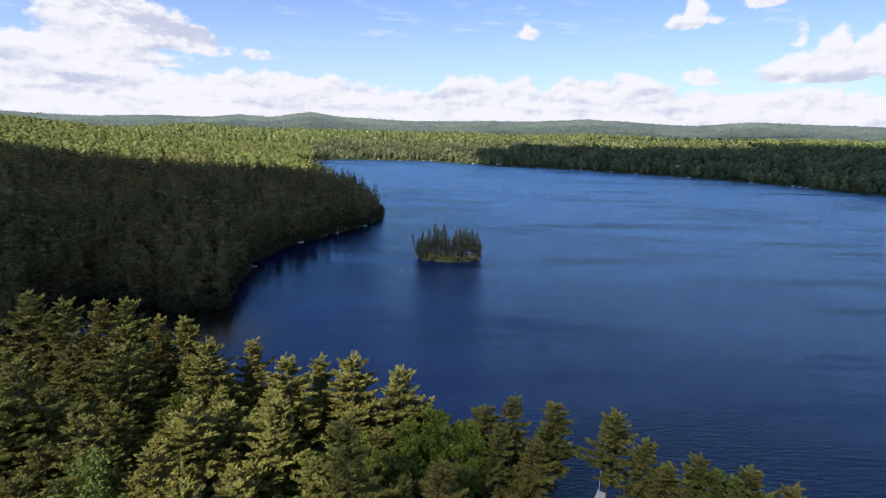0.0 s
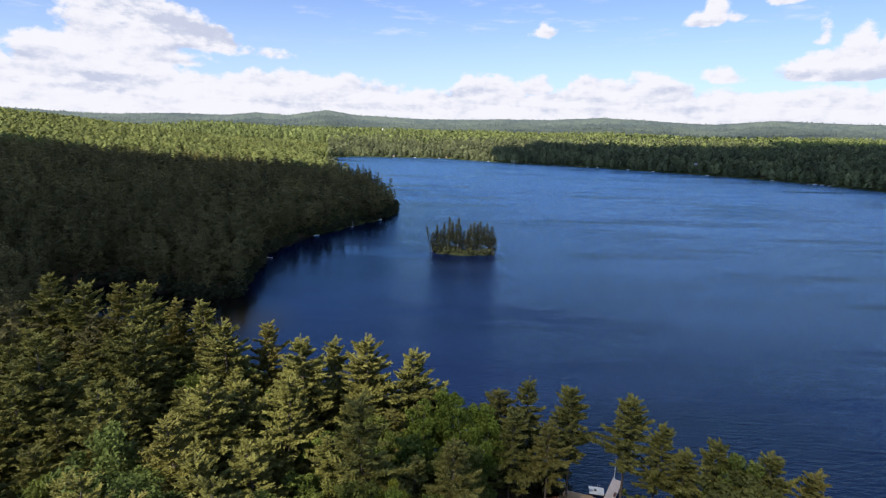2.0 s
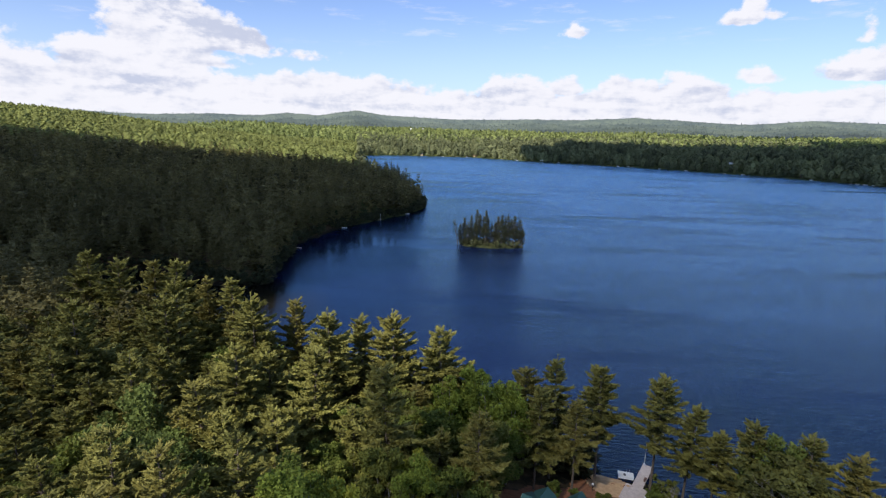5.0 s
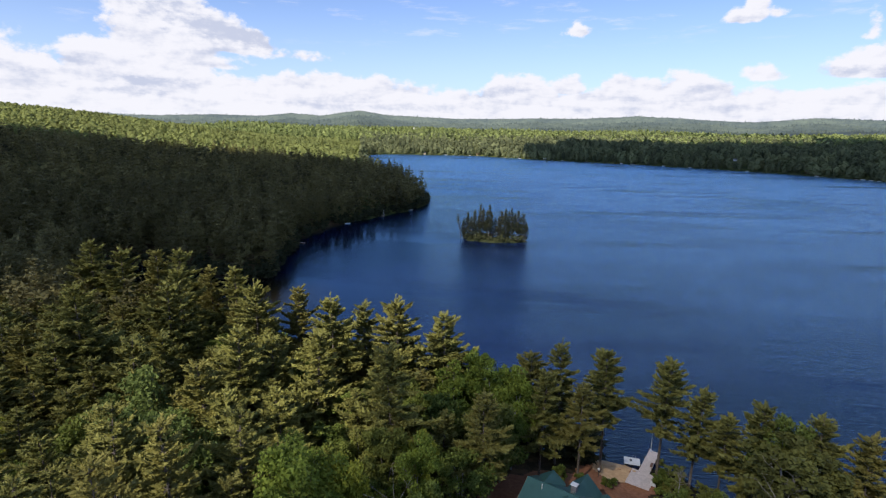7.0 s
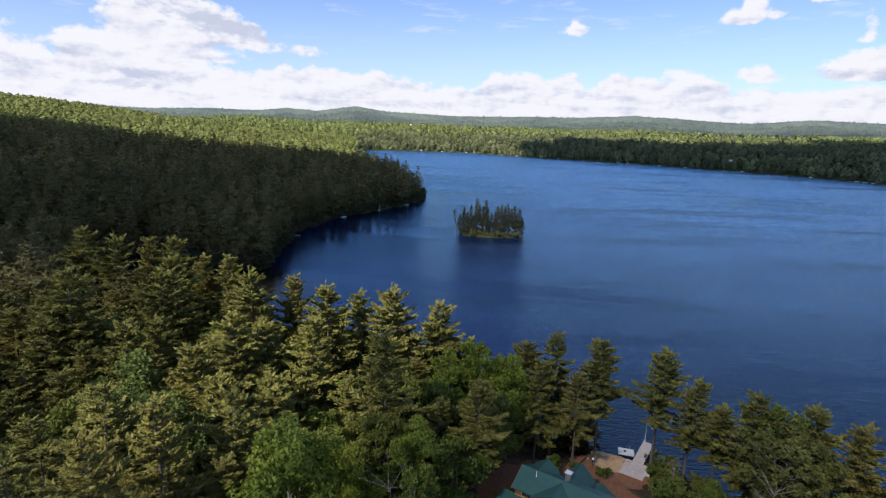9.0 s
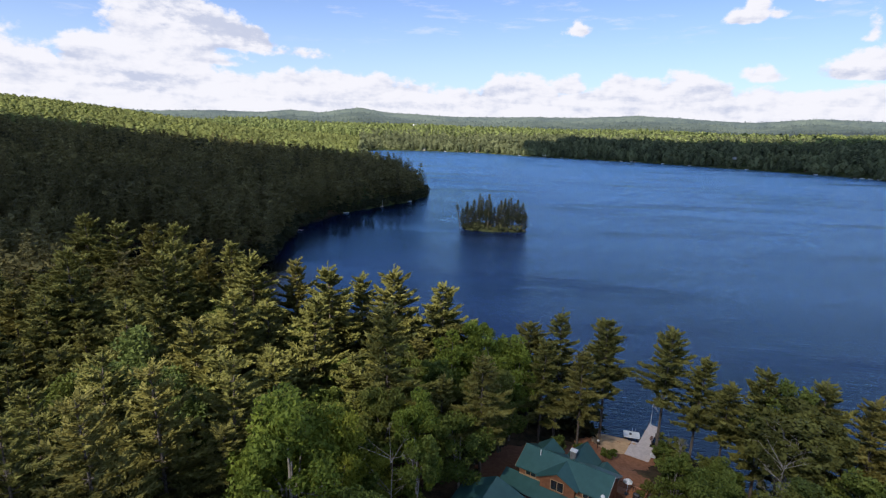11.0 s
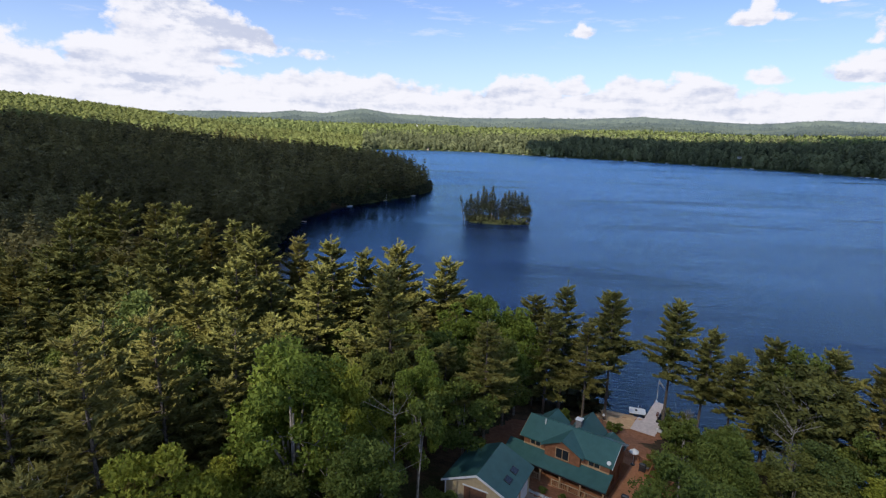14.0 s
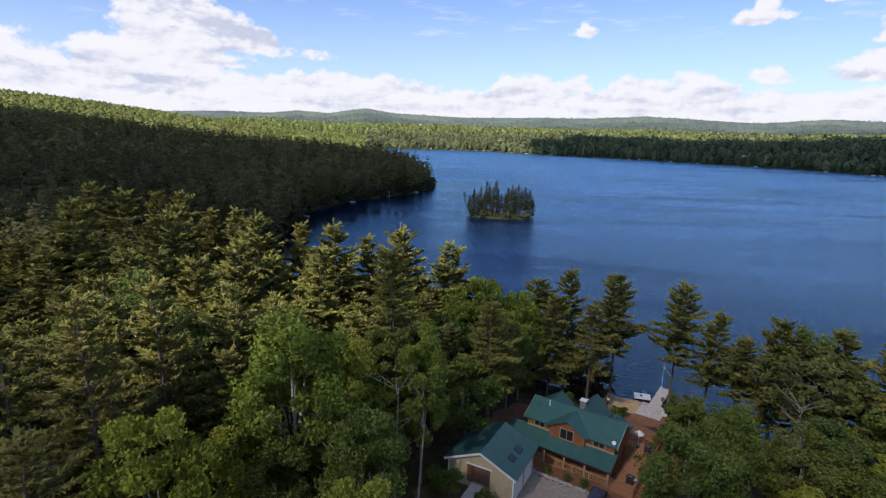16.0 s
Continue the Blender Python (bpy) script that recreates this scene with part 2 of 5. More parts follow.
def water_nodes(n, b):
    p = place(n)
    m = n.add("ShaderNodeMapping")
    n.put(m.inputs[0], p)
    m.inputs["Rotation"].default_value, m.inputs["Scale"].default_value = (0, 0, radians(8)), (0.30, 1.05, 1.0)
    gust = n.noise(p, 0.012, 4.0, 0.6)
    streak = n.add("ShaderNodeMapping")
    n.put(streak.inputs[0], p)
    streak.inputs["Scale"].default_value = (0.006, 0.03, 1.0)
    band = n.noise(streak.outputs[0], 1.0, 5.0, 0.6)
    parts = n.add("ShaderNodeSeparateXYZ")
    n.put(parts.inputs[0], p)
    # brown shallows in the cove
    cx = n.math("DIVIDE", n.math("ADD", parts.outputs[0], 118.0), 62.0)
    cy = n.math("DIVIDE", n.math("SUBTRACT", parts.outputs[1], 170.0), 42.0)
    cove = n.math("ADD", n.math("ADD", n.math("MULTIPLY", cx, cx), n.math("MULTIPLY", cy, cy)), n.math("MULTIPLY", gust, 0.5))
    deep = n.mix(n.ramp(gust, 0.35, 0.65), (0.003, 0.0055, 0.025, 1), (0.004, 0.0075, 0.038, 1))
    n.put(b.inputs["Base Color"], n.mix(n.ramp(cove, 0.8, 1.5), (0.012, 0.010, 0.006, 1), deep))
    lee = n.ramp(n.math("ADD", parts.outputs[0], n.math("MULTIPLY", gust, 60.0)), -65, 60, 0.16, 1.0)
    lee = n.math("MAXIMUM", lee, n.ramp(parts.outputs[1], 400, 540))
    lee = n.math("MULTIPLY", lee, n.ramp(n.math("ADD", parts.outputs[1], n.math("MULTIPLY", gust, 90.0)), 150, 330, 0.75, 1.0))
    rough = n.math("MULTIPLY", n.ramp(band, 0.34, 0.50, 0.10, 0.27), lee)
    h = n.math("ADD", n.math("MULTIPLY", n.noise(m.outputs[0], 0.9, 3.0, 0.6), 0.6), n.math("MULTIPLY", n.noise(m.outputs[0], 3.0, 3.0, 0.6), 0.25))
    bump(n, b, n.math("MULTIPLY", n.math("MULTIPLY", h, lee), n.ramp(band, 0.32, 0.48, 0.35, 1.0)), 1.0, 0.6)
    normal = b.inputs["Normal"].links[0].from_socket
    b.inputs["Specular IOR Level"].default_value = 0.0
    gloss = n.add("ShaderNodeBsdfGlossy")
    gloss.inputs["Color"].default_value = (0.435, 0.715, 0.955, 1)
    n.put(gloss.inputs["Roughness"], rough)
    n.put(gloss.inputs["Normal"], normal)
    rim = n.add("ShaderNodeFresnel")
    rim.inputs["IOR"].default_value = 1.41
    n.put(rim.inputs["Normal"], normal)
    both = n.add("ShaderNodeMixShader")
    # cat's paws: dark and pale streaks that the wind draws
    paws = n.add("ShaderNodeMapping")
    n.put(paws.inputs[0], p)
    paws.inputs["Rotation"].default_value, paws.inputs["Scale"].default_value = (0, 0, radians(-7)), (0.0045, 0.034, 1.0)
    dark = n.ramp(n.noise(paws.outputs[0], 1.0, 6.0, 0.62), 0.60, 0.70, 0.0, 0.36)
    dark = n.math("MULTIPLY", dark, n.ramp(parts.outputs[1], 240, 420))
    pale = n.ramp(band, 0.35, 0.68, 0.93, 1.09)
    n.put(both.inputs[0], n.math("MULTIPLY", n.math("MULTIPLY", rim.outputs[0], pale), n.math("SUBTRACT", 1.0, dark), True))
    n.tree.links.new(b.outputs[0], both.inputs[1])
    n.tree.links.new(gloss.outputs[0], both.inputs[2])
    return both.outputs[0]


M_WATER = material("lake_water", water_nodes, 0.2)


def plain(name, a, c, scale=4.0, rough=0.7, metal=0.0, relief=0.3, depth=0.02, spec=0.5):
    def build(n, b):
        p = local(n)
        k = n.noise(p, scale, 6.0, 0.6)
        grime = n.noise(p, scale * 0.17, 3.0)
        col = n.mix(n.ramp(k, 0.3, 0.7), (*a, 1), (*c, 1))
        col = n.mix(n.ramp(grime, 0.5, 0.75, 0.0, 0.35), col, tuple(0.6 * v for v in a) + (1,))
        n.put(b.inputs["Base Color"], col)
        bump(n, b, k, relief, depth)
    return material(name, build, rough, metal, spec)


def veil(name, thin, dense):
    """Added cloud layer, out of view, that lets a part of the sun through."""
    def build(n, b):
        b.inputs["Base Color"].default_value = (0.9, 0.9, 0.92, 1)
        t = n.add("ShaderNodeBsdfTransparent")
        m = n.add("ShaderNodeMixShader")
        n.put(m.inputs[0], n.ramp(n.noise(place(n), 0.02, 4.0), 0.3, 0.7, dense, thin))
        n.tree.links.new(b.outputs[0], m.inputs[1])
        n.tree.links.new(t.outputs[0], m.inputs[2])
        return m.outputs[0]
    return material(name, build, 1.0)


M_VEIL = veil("sun_dimming_cloud", 0.77, 0.60)
M_VEIL_DENSE = veil("denser_dimming_cloud", 0.63, 0.40)
M_CLOUD = plain("cloud_vapour", (0.85, 0.86, 0.9), (0.9, 0.9, 0.92), 0.01, 1.0)


# ---- mesh tools ----
rng = np.random.default_rng(11)


def mesh_from(name, verts, tris, mats, tint=None, index=None, smooth=False):
    """A mesh from arrays of vertices and triangles (or quads)."""
    me = bpy.data.meshes.new(name)
    verts, tris = np.asarray(verts, np.float32), np.asarray(tris, np.int32)
    n, k = tris.shape
    me.vertices.add(len(verts))
    me.vertices.foreach_set("co", verts.ravel())
    me.loops.add(n * k)
    me.loops.foreach_set("vertex_index", tris.ravel())
    me.polygons.add(n)
    me.polygons.foreach_set("loop_start", np.arange(0, n * k, k, dtype=np.int32))
    if index is not None:
        me.polygons.foreach_set("material_index", np.asarray(index, np.int32))
    me.polygons.foreach_set("use_smooth", np.full(n, smooth))
    for m in mats:
        me.materials.append(m)
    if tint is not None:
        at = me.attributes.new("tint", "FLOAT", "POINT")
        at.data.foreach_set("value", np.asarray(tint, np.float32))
    me.update(calc_edges=True)
    me.validate()
    return me


def part(name, me, parent, label="", at=None):
    ob = new(name, me)
    ob.parent = parent
    if at is not None:
        ob.matrix_basis = at
    return tagged(ob, label) if label else ob


def tube(points, radii, sides=7):
    """A tapered tube along points, as vertices and triangles."""
    V, T = [], []
    points = [np.asarray(p, float) for p in points]
    for i, (p, r) in enumerate(zip(points, radii)):
        d = points[min(i + 1, len(points) - 1)] - points[max(i - 1, 0)]
        d /= np.linalg.norm(d) + 1e-9
        a = np.cross(d, (0.3, 0.9, 0.1) if abs(d[1]) < 0.8 else (1, 0, 0))
        a /= np.linalg.norm(a)
        c = np.cross(d, a)
        for s in range(sides):
            q = 2 * math.pi * s / sides
            V.append(p + r * (math.cos(q) * a + math.sin(q) * c))
    for i in range(len(points) - 1):
        for s in range(sides):
            a0, a1 = i * sides + s, i * sides + (s + 1) % sides
            T += [(a0, a1, a1 + sides), (a0, a1 + sides, a0 + sides)]
    return np.array(V), np.array(T, int)


def join(pieces):
    """Joins (V, T) pairs."""
    V, T, off = [], [], 0
    for v, t in pieces:
        V.append(v)
        T.append(t + off)
        off += len(v)
    return np.concatenate(V), np.concatenate(T)


def blades(centres, ways, length, width, g, flat=0.55):
    """One slim triangle at each centre, that points along its way."""
    n = len(centres)
    side = unit(np.cross(ways, (0, 0, 1.0))) + g.normal(size=(n, 3)) * flat
    side -= ways * np.sum(side * ways, 1, keepdims=True)
    side /= np.linalg.norm(side, axis=1, keepdims=True) + 1e-9
    length, width = length[:, None], width[:, None]
    V = np.stack([centres - side * width * 0.5 - ways * length * 0.25, centres + side * width * 0.5 - ways * length * 0.25, centres + ways * length * 0.75], 1).reshape(-1, 3)
    return V, np.arange(3 * n).reshape(n, 3)


def unit(a):
    return a / (np.linalg.norm(a, axis=-1, keepdims=True) + 1e-9)


# ---- trees: each maker returns trunk (V, T) and crown (V, T, tint) for a tree of height 1 h, base at the origin ----
def pine_shape(seed, h, bare=0.3, spread=0.19, step=1.0, arms=7, fin=5.4, fat=0.85, lean=0.02, taper=0.64):
    """Whorls of boughs, each a flat feathered plume of sprays."""
    g = np.random.default_rng(seed)
    bend = g.normal(size=2) * lean * h

    def axis(z):
        return np.array([bend[0] * (z / h) ** 2, bend[1] * (z / h) ** 2, z])
    zs = np.linspace(-1.0, h * 0.98, 9)
    wood = [tube([axis(z) for z in zs], [max(0.03, 0.011 * h * (1 - max(z, 0) / h) ** 0.8 + 0.015) for z in zs], 7)]
    C, W, L, B, tint = [], [], [], [], []
    z = h * bare
    while z < h * 0.97:
        u = (z - h * bare) / (h * (1 - bare))
        reach = (spread * h * (0.55 + 0.55 * min(1, u * 5)) * (1 - u) ** taper + 0.30) * g.uniform(0.74, 1.2)
        turn, own = g.uniform(0, 6.28), g.normal() * 0.10
        for k in range(arms):
            if g.random() < 0.12 + (0.25 if u < 0.12 else 0):
                continue
            q = turn + 6.28 * k / arms + g.normal() * 0.25
            r = reach * g.uniform(0.55, 1.25)
            rise = math.radians(-2 + 27 * u ** 1.6 + g.normal() * 7)
            way = np.array([math.cos(q) * math.cos(rise), math.sin(q) * math.cos(rise), math.sin(rise)])
            flank = np.array([-math.sin(q), math.cos(q), 0.0])
            root = axis(z + g.normal() * 0.15)
            n = max(2, int(round(fin * r)) + 1)
            f = (np.arange(n) + g.random(n)) / n
            f = 0.24 + 0.76 * f
            f[-1] = 1.0
            curl = 0.11 * r * f ** 2
            mid = root + (f * r)[:, None] * way + curl[:, None] * np.array([0, 0, 1.0])
            if fat < 1.3 and r > 0.9:
                wood.append(tube([root, root + way * r * 0.8], [0.045, 0.015], 3))
            # paler tips are new growth; darker inner bough is shade put into tint
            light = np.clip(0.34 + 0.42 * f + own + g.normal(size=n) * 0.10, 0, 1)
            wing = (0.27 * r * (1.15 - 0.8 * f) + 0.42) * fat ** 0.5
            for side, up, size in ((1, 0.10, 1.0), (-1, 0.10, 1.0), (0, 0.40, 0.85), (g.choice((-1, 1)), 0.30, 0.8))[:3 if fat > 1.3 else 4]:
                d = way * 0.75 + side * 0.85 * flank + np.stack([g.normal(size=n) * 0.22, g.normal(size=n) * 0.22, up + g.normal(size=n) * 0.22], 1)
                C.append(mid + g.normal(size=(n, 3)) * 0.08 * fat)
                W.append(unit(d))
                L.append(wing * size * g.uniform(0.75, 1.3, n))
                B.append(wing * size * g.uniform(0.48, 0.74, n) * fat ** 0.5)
                # upward sprays paler: light from above put into tint
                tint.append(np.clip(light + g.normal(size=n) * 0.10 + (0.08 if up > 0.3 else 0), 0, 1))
        z += step * g.uniform(0.75, 1.3) * (1.12 - 0.45 * u)
    n = max(5, int(9 / fat))
    top = np.linspace(0.95, 1.0, n)
    C.append(np.stack([axis(t * h) for t in top]))
    W.append(unit(g.normal(size=(n, 3)) * (0.5, 0.5, 0.2) + (0, 0, 0.9)))
    L.append(np.full(n, 0.55 * fat ** 0.5))
    B.append(np.full(n, 0.16 * fat ** 0.5))
    tint.append(np.full(n, 0.7))
    V, T = blades(np.concatenate(C), np.concatenate(W), np.concatenate(L), np.concatenate(B), g)
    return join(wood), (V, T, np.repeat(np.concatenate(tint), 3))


def leafy_shape(seed, h, radius, bare=0.3, clumps=60, leaves=112, size=0.41, limbs=7):
    g = np.random.default_rng(seed)
    zs = np.linspace(-1.0, h * 0.72, 6)
    bend = g.normal(size=2) * 0.03 * h
    axis = [np.array([bend[0] * (z / h) ** 2, bend[1] * (z / h) ** 2, z]) for z in zs]
    wood = [tube(axis, [max(0.05, 0.014 * h * (1 - max(z, 0) / h)) for z in zs], 7)]
    mid = np.array([0, 0, h * (bare + 1) / 2])
    half = np.array([radius, radius, h * (1 - bare) / 2])
    heads = unit(g.normal(size=(clumps, 3)))
    heads[:, 2] = heads[:, 2] * 0.9 + 0.18
    heads = mid + heads * half * (0.50 + 0.49 * g.random((clumps, 1)) ** 0.8)
    for k in range(limbs):
        tip = heads[k]
        root = np.array([0, 0, h * (bare * 0.8 + 0.12 * k / limbs + 0.1)])
        knee = root + (tip - root) * 0.5 + (0, 0, 0.08 * h)
        wood.append(tube([root, knee, tip], [0.006 * h + 0.03, 0.004 * h + 0.02, 0.015], 4))
    C, tint = [], []
    for k in range(clumps):
        r = radius * g.uniform(0.17, 0.34)
        p = unit(g.normal(size=(leaves, 3))) * (0.35 + 0.65 * g.random((leaves, 1)) ** 0.5) * r * (1, 1, 0.7)
        C.append(heads[k] + p)
        # clump tops paler, undersides darker: daylight from above put into tint
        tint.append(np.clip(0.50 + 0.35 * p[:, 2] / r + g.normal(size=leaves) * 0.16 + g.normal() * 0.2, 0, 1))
    C, tint = np.concatenate(C), np.concatenate(tint)
    n = len(C)
    a = unit(g.normal(size=(n, 3)))
    nrm = unit(g.normal(size=(n, 3)) + (0, 0, 0.8))
    a = unit(np.cross(nrm, a))
    c = np.cross(nrm, a)
    s = size * g.uniform(0.7, 1.3, (n, 1))
    V = np.stack([C - a * s * 0.45 - c * s * 0.38, C - a * s * 0.45 + c * s * 0.38, C + a * s * 0.6], 1).reshape(-1, 3)
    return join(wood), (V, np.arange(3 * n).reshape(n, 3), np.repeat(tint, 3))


def tree_proto(name, shape, leaf, bark):
    (tv, tt), (cv, ct, tint) = shape
    return mesh_from(name + "_trunk", tv, tt, [bark], smooth=True), mesh_from(name + "_crown", cv, ct, [leaf], tint)


def plant(name, meshes, x, y, z, turn, size, label, category, group):
    ob = new(name)
    ob.matrix_basis = Matrix.LocRotScale((x, y, z), Euler((0, 0, turn)), (size[0], size[0], size[1]))
    part("trunk", meshes[0], ob)
    part("crown", meshes[1], ob)
    return tagged(ob, label, category, group)


# ---- the land ----
LAKE = np.array([(-152, 195), (-140, 168), (-112, 146), (-85, 130), (-57, 123), (-25, 104), (-6, 99), (13, 93), (21, 91.5), (24.5, 90.3), (28, 89.6), (33, 90),
                 (35.5, 86), (37, 79), (38.5, 77), (43, 77), (48, 75), (56, 71), (75, 62), (115, 45), (200, 0), (500, -120), (640, 100), (650, 450), (600, 700)], float)
LAKE_FAR = np.array([(551, 815), (546, 851), (500, 920), (443, 990), (360, 1070), (278, 1140), (103, 1241), (20, 1310), (-54, 1365), (-260, 1346), (-330, 1250), (-330, 1100), (-230, 900), (-160, 760),
                     (-118, 680), (-100, 600), (-76, 520), (-56, 465), (-52, 420), (-60, 388), (-75, 358), (-91, 322), (-100, 270), (-93, 240), (-88, 215), (-84, 197), (-92, 191), (-112, 198), (-140, 210)], float)
SHORE = np.concatenate([LAKE, LAKE_FAR])


def shore_distance(x, y):
    """Metres from the shore: plus on land, minus in the lake."""
    x, y = np.asarray(x, float), np.asarray(y, float)
    best, inside = np.full(x.shape, 1e9), np.zeros(x.shape, bool)
    for (ax, ay), (bx, by) in zip(SHORE, np.roll(SHORE, -1, 0)):
        dx, dy = bx - ax, by - ay
        t = np.clip(((x - ax) * dx + (y - ay) * dy) / (dx * dx + dy * dy), 0, 1)
        best = np.minimum(best, np.hypot(x - ax - t * dx, y - ay - t * dy))
        cross = (ay > y) != (by > y)
        inside ^= cross & (x < (bx - ax) * (y - ay) / (by - ay + 1e-12) + ax)
    wob = 1.3 * np.sin(x * 0.31 + 1.7 * np.sin(y * 0.17)) + 0.9 * np.sin(y * 0.43 + x * 0.11)
    wob = wob * np.clip((np.hypot(x - 25, y - 88) - 12) / 30, 0, 1)
    return np.where(inside, -best, best) + wob


SKY_AZ = [-60, -45, -39, -34, -28, -24, -21, -18, -14, -11, -6, 0, 4, 9, 14, 19, 24, 29, 34, 38, 60]
SKY_EL = [1.3, 1.3, 1.2, 1.0, 1.25, 1.25, 1.62, 1.4, 2.05, 1.6, 1.45, 1.45, 1.62, 1.62, 1.98, 1.7, 1.52, 1.85, 1.7, 1.6, 1.5]


def waves(x, y, size, seed):
    """Smooth rolling noise of about -1 to 1."""
    g = np.random.default_rng(seed)
    out = 0
    for k in range(6):
        q, p, f = g.uniform(0, 6.28), g.uniform(0, 6.28), g.uniform(0.6, 1.9) / size
        out = out + np.sin((x * math.cos(q) + y * math.sin(q)) * f * 6.28 + p)
    return out / 3.2


def height(x, y):
    x, y = np.asarray(x, float), np.asarray(y, float)
    d = shore_distance(x, y)
    r, az = np.hypot(x, y), np.degrees(np.arctan2(x, y))
    land = 0.25 + 12 * (1 - np.exp(-np.maximum(d, 0) / 115)) + 0.25 * waves(x, y, 12, 5) * np.clip(d / 6, 0, 1)
    land = land + 48 * np.exp(-((x + 800) / 270) ** 2 / 2 - ((y - 660) / 330) ** 2 / 2) + 12 * np.exp(-((x + 420) / 130) ** 2 / 2 - ((y - 330) / 150) ** 2 / 2)
    far = np.clip((r - 700) / 500, 0, 1) * np.clip(d / 60, 0, 1)
    land = land + far * (24 * (1 - np.exp(-np.maximum(d, 0) / 330)) + 9 * waves(x, y, 900, 2) * np.clip(d / 300, 0, 1))
    land = land + 20 * np.clip((r - 1700) / 1300, 0, 1)
    # level ground round the house, the drive and the garage
    for cx, cy, z0, rad in ((12, 67, 2.0, 11), (1.2, 59.5, 4.0, 6), (9.5, 58, 3.0, 6), (25.6, 85.2, 0.42, 4.2)):
        k = np.clip(1.6 - np.hypot(x - cx, y - cy) / rad, 0, 1)
        land = land + (z0 - land) * k * (d > 2)
    bed = -np.minimum(-np.minimum(d, 0) * 0.14, 4.0) - 0.05
    return np.where(d > 0, land * np.clip(d / 1.5, 0.12, 1), bed)


def ground_at(x, y):
    return float(height(np.array([x]), np.array([y]))[0])


def build_ground():
    radii = np.concatenate([[0.03, 4.0], np.exp(np.arange(math.log(8), math.log(4850), 0.0165))])
    angles = np.radians(np.concatenate([np.arange(-56, 50, 0.5), np.arange(50, 304, 6.0)]))
    R, A = np.meshgrid(radii, angles, indexing="ij")
    X, Y = R * np.sin(A), R * np.cos(A)
    V = np.stack([X, Y, height(X, Y)], -1).reshape(-1, 3)
    n, m = R.shape
    i, j = np.meshgrid(np.arange(n - 1), np.arange(m), indexing="ij")
    a, b = i * m + j, i * m + (j + 1) % m
    Q = np.stack([a, a + m, b + m, b], -1).reshape(-1, 4)
    far = (R[:-1] > 330).astype(int).reshape(-1)
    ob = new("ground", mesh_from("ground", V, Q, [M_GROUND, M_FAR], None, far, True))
    return tagged(ob, "brown needle-strewn forest floor rising to wooded hills", "ground", kind="structure")


build_ground()
wx, wy = np.meshgrid(np.linspace(-420, 700, 40), np.linspace(-160, 1420, 50), indexing="ij")
wi, wj = np.meshgrid(np.arange(39), np.arange(49), indexing="ij")
wq = (wi * 50 + wj).reshape(-1)
tagged(new("water", mesh_from("water", np.stack([wx, wy, 0 * wx], -1).reshape(-1, 3), np.stack([wq, wq + 50, wq + 51, wq + 1], -1), [M_WATER])),
       "deep blue lake water with wind ripples", "lake", kind="structure")


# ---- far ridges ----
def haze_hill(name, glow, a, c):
    """Far woods whose blue haze is put in as a glow of the surface."""
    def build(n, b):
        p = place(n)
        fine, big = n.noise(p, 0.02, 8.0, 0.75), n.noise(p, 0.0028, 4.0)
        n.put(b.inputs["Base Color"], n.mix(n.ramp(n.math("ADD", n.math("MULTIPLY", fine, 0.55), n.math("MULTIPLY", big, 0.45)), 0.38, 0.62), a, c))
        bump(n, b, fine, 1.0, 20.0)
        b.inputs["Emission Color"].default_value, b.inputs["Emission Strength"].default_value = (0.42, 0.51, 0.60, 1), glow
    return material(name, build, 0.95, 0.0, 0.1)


RIDGES = []


def far_ridge(r, drop, glow, seed, rough, line=None):
    """A long wooded hill across the horizon."""
    az = np.linspace(-58, 52, 420)
    el = np.interp(az, *(line or (SKY_AZ, SKY_EL)))
    crest = 60 + r * np.tan(np.radians(np.maximum(el - drop, 0.05))) + rough * (waves(az, 0 * az, 9, seed) + 0.35 * waves(az, 0 * az, 2.0, seed + 1)) + np.random.default_rng(seed).normal(size=len(az)) * 0.9
    if not line:
        crest = crest - 9
    rows = []
    for k, (dr, f) in enumerate(RISE):
        a = np.radians(az)
        rows.append(np.stack([(r + dr) * np.sin(a), (r + dr) * np.cos(a), 40 + (crest - 40) * f], -1))
    V = np.concatenate(rows)
    m = len(az)
    i, j = np.meshgrid(np.arange(6), np.arange(m - 1), indexing="ij")
    q = (i * m + j).reshape(-1)
    mat = haze_hill("haze_glow_woods", glow, (0.024, 0.036, 0.022, 1), (0.100, 0.118, 0.062, 1))
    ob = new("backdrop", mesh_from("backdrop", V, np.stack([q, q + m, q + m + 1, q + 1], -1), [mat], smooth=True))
    if not line:
        RIDGES.append((r, az, crest, mat, seed))
    return tagged(ob, "blue-green wooded hills on the horizon", "hills", kind="structure")


RISE = ((-620, 0.0), (-420, 0.30), (-220, 0.66), (-80, 0.93), (0, 1.0), (60, 0.7), (110, 0.0))
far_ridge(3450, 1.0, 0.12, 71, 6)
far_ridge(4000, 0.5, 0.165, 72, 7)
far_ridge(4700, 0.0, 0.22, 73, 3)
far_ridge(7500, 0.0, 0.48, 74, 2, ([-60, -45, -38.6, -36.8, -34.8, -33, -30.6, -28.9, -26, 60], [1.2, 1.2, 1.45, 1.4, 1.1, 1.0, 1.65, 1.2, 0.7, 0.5]))


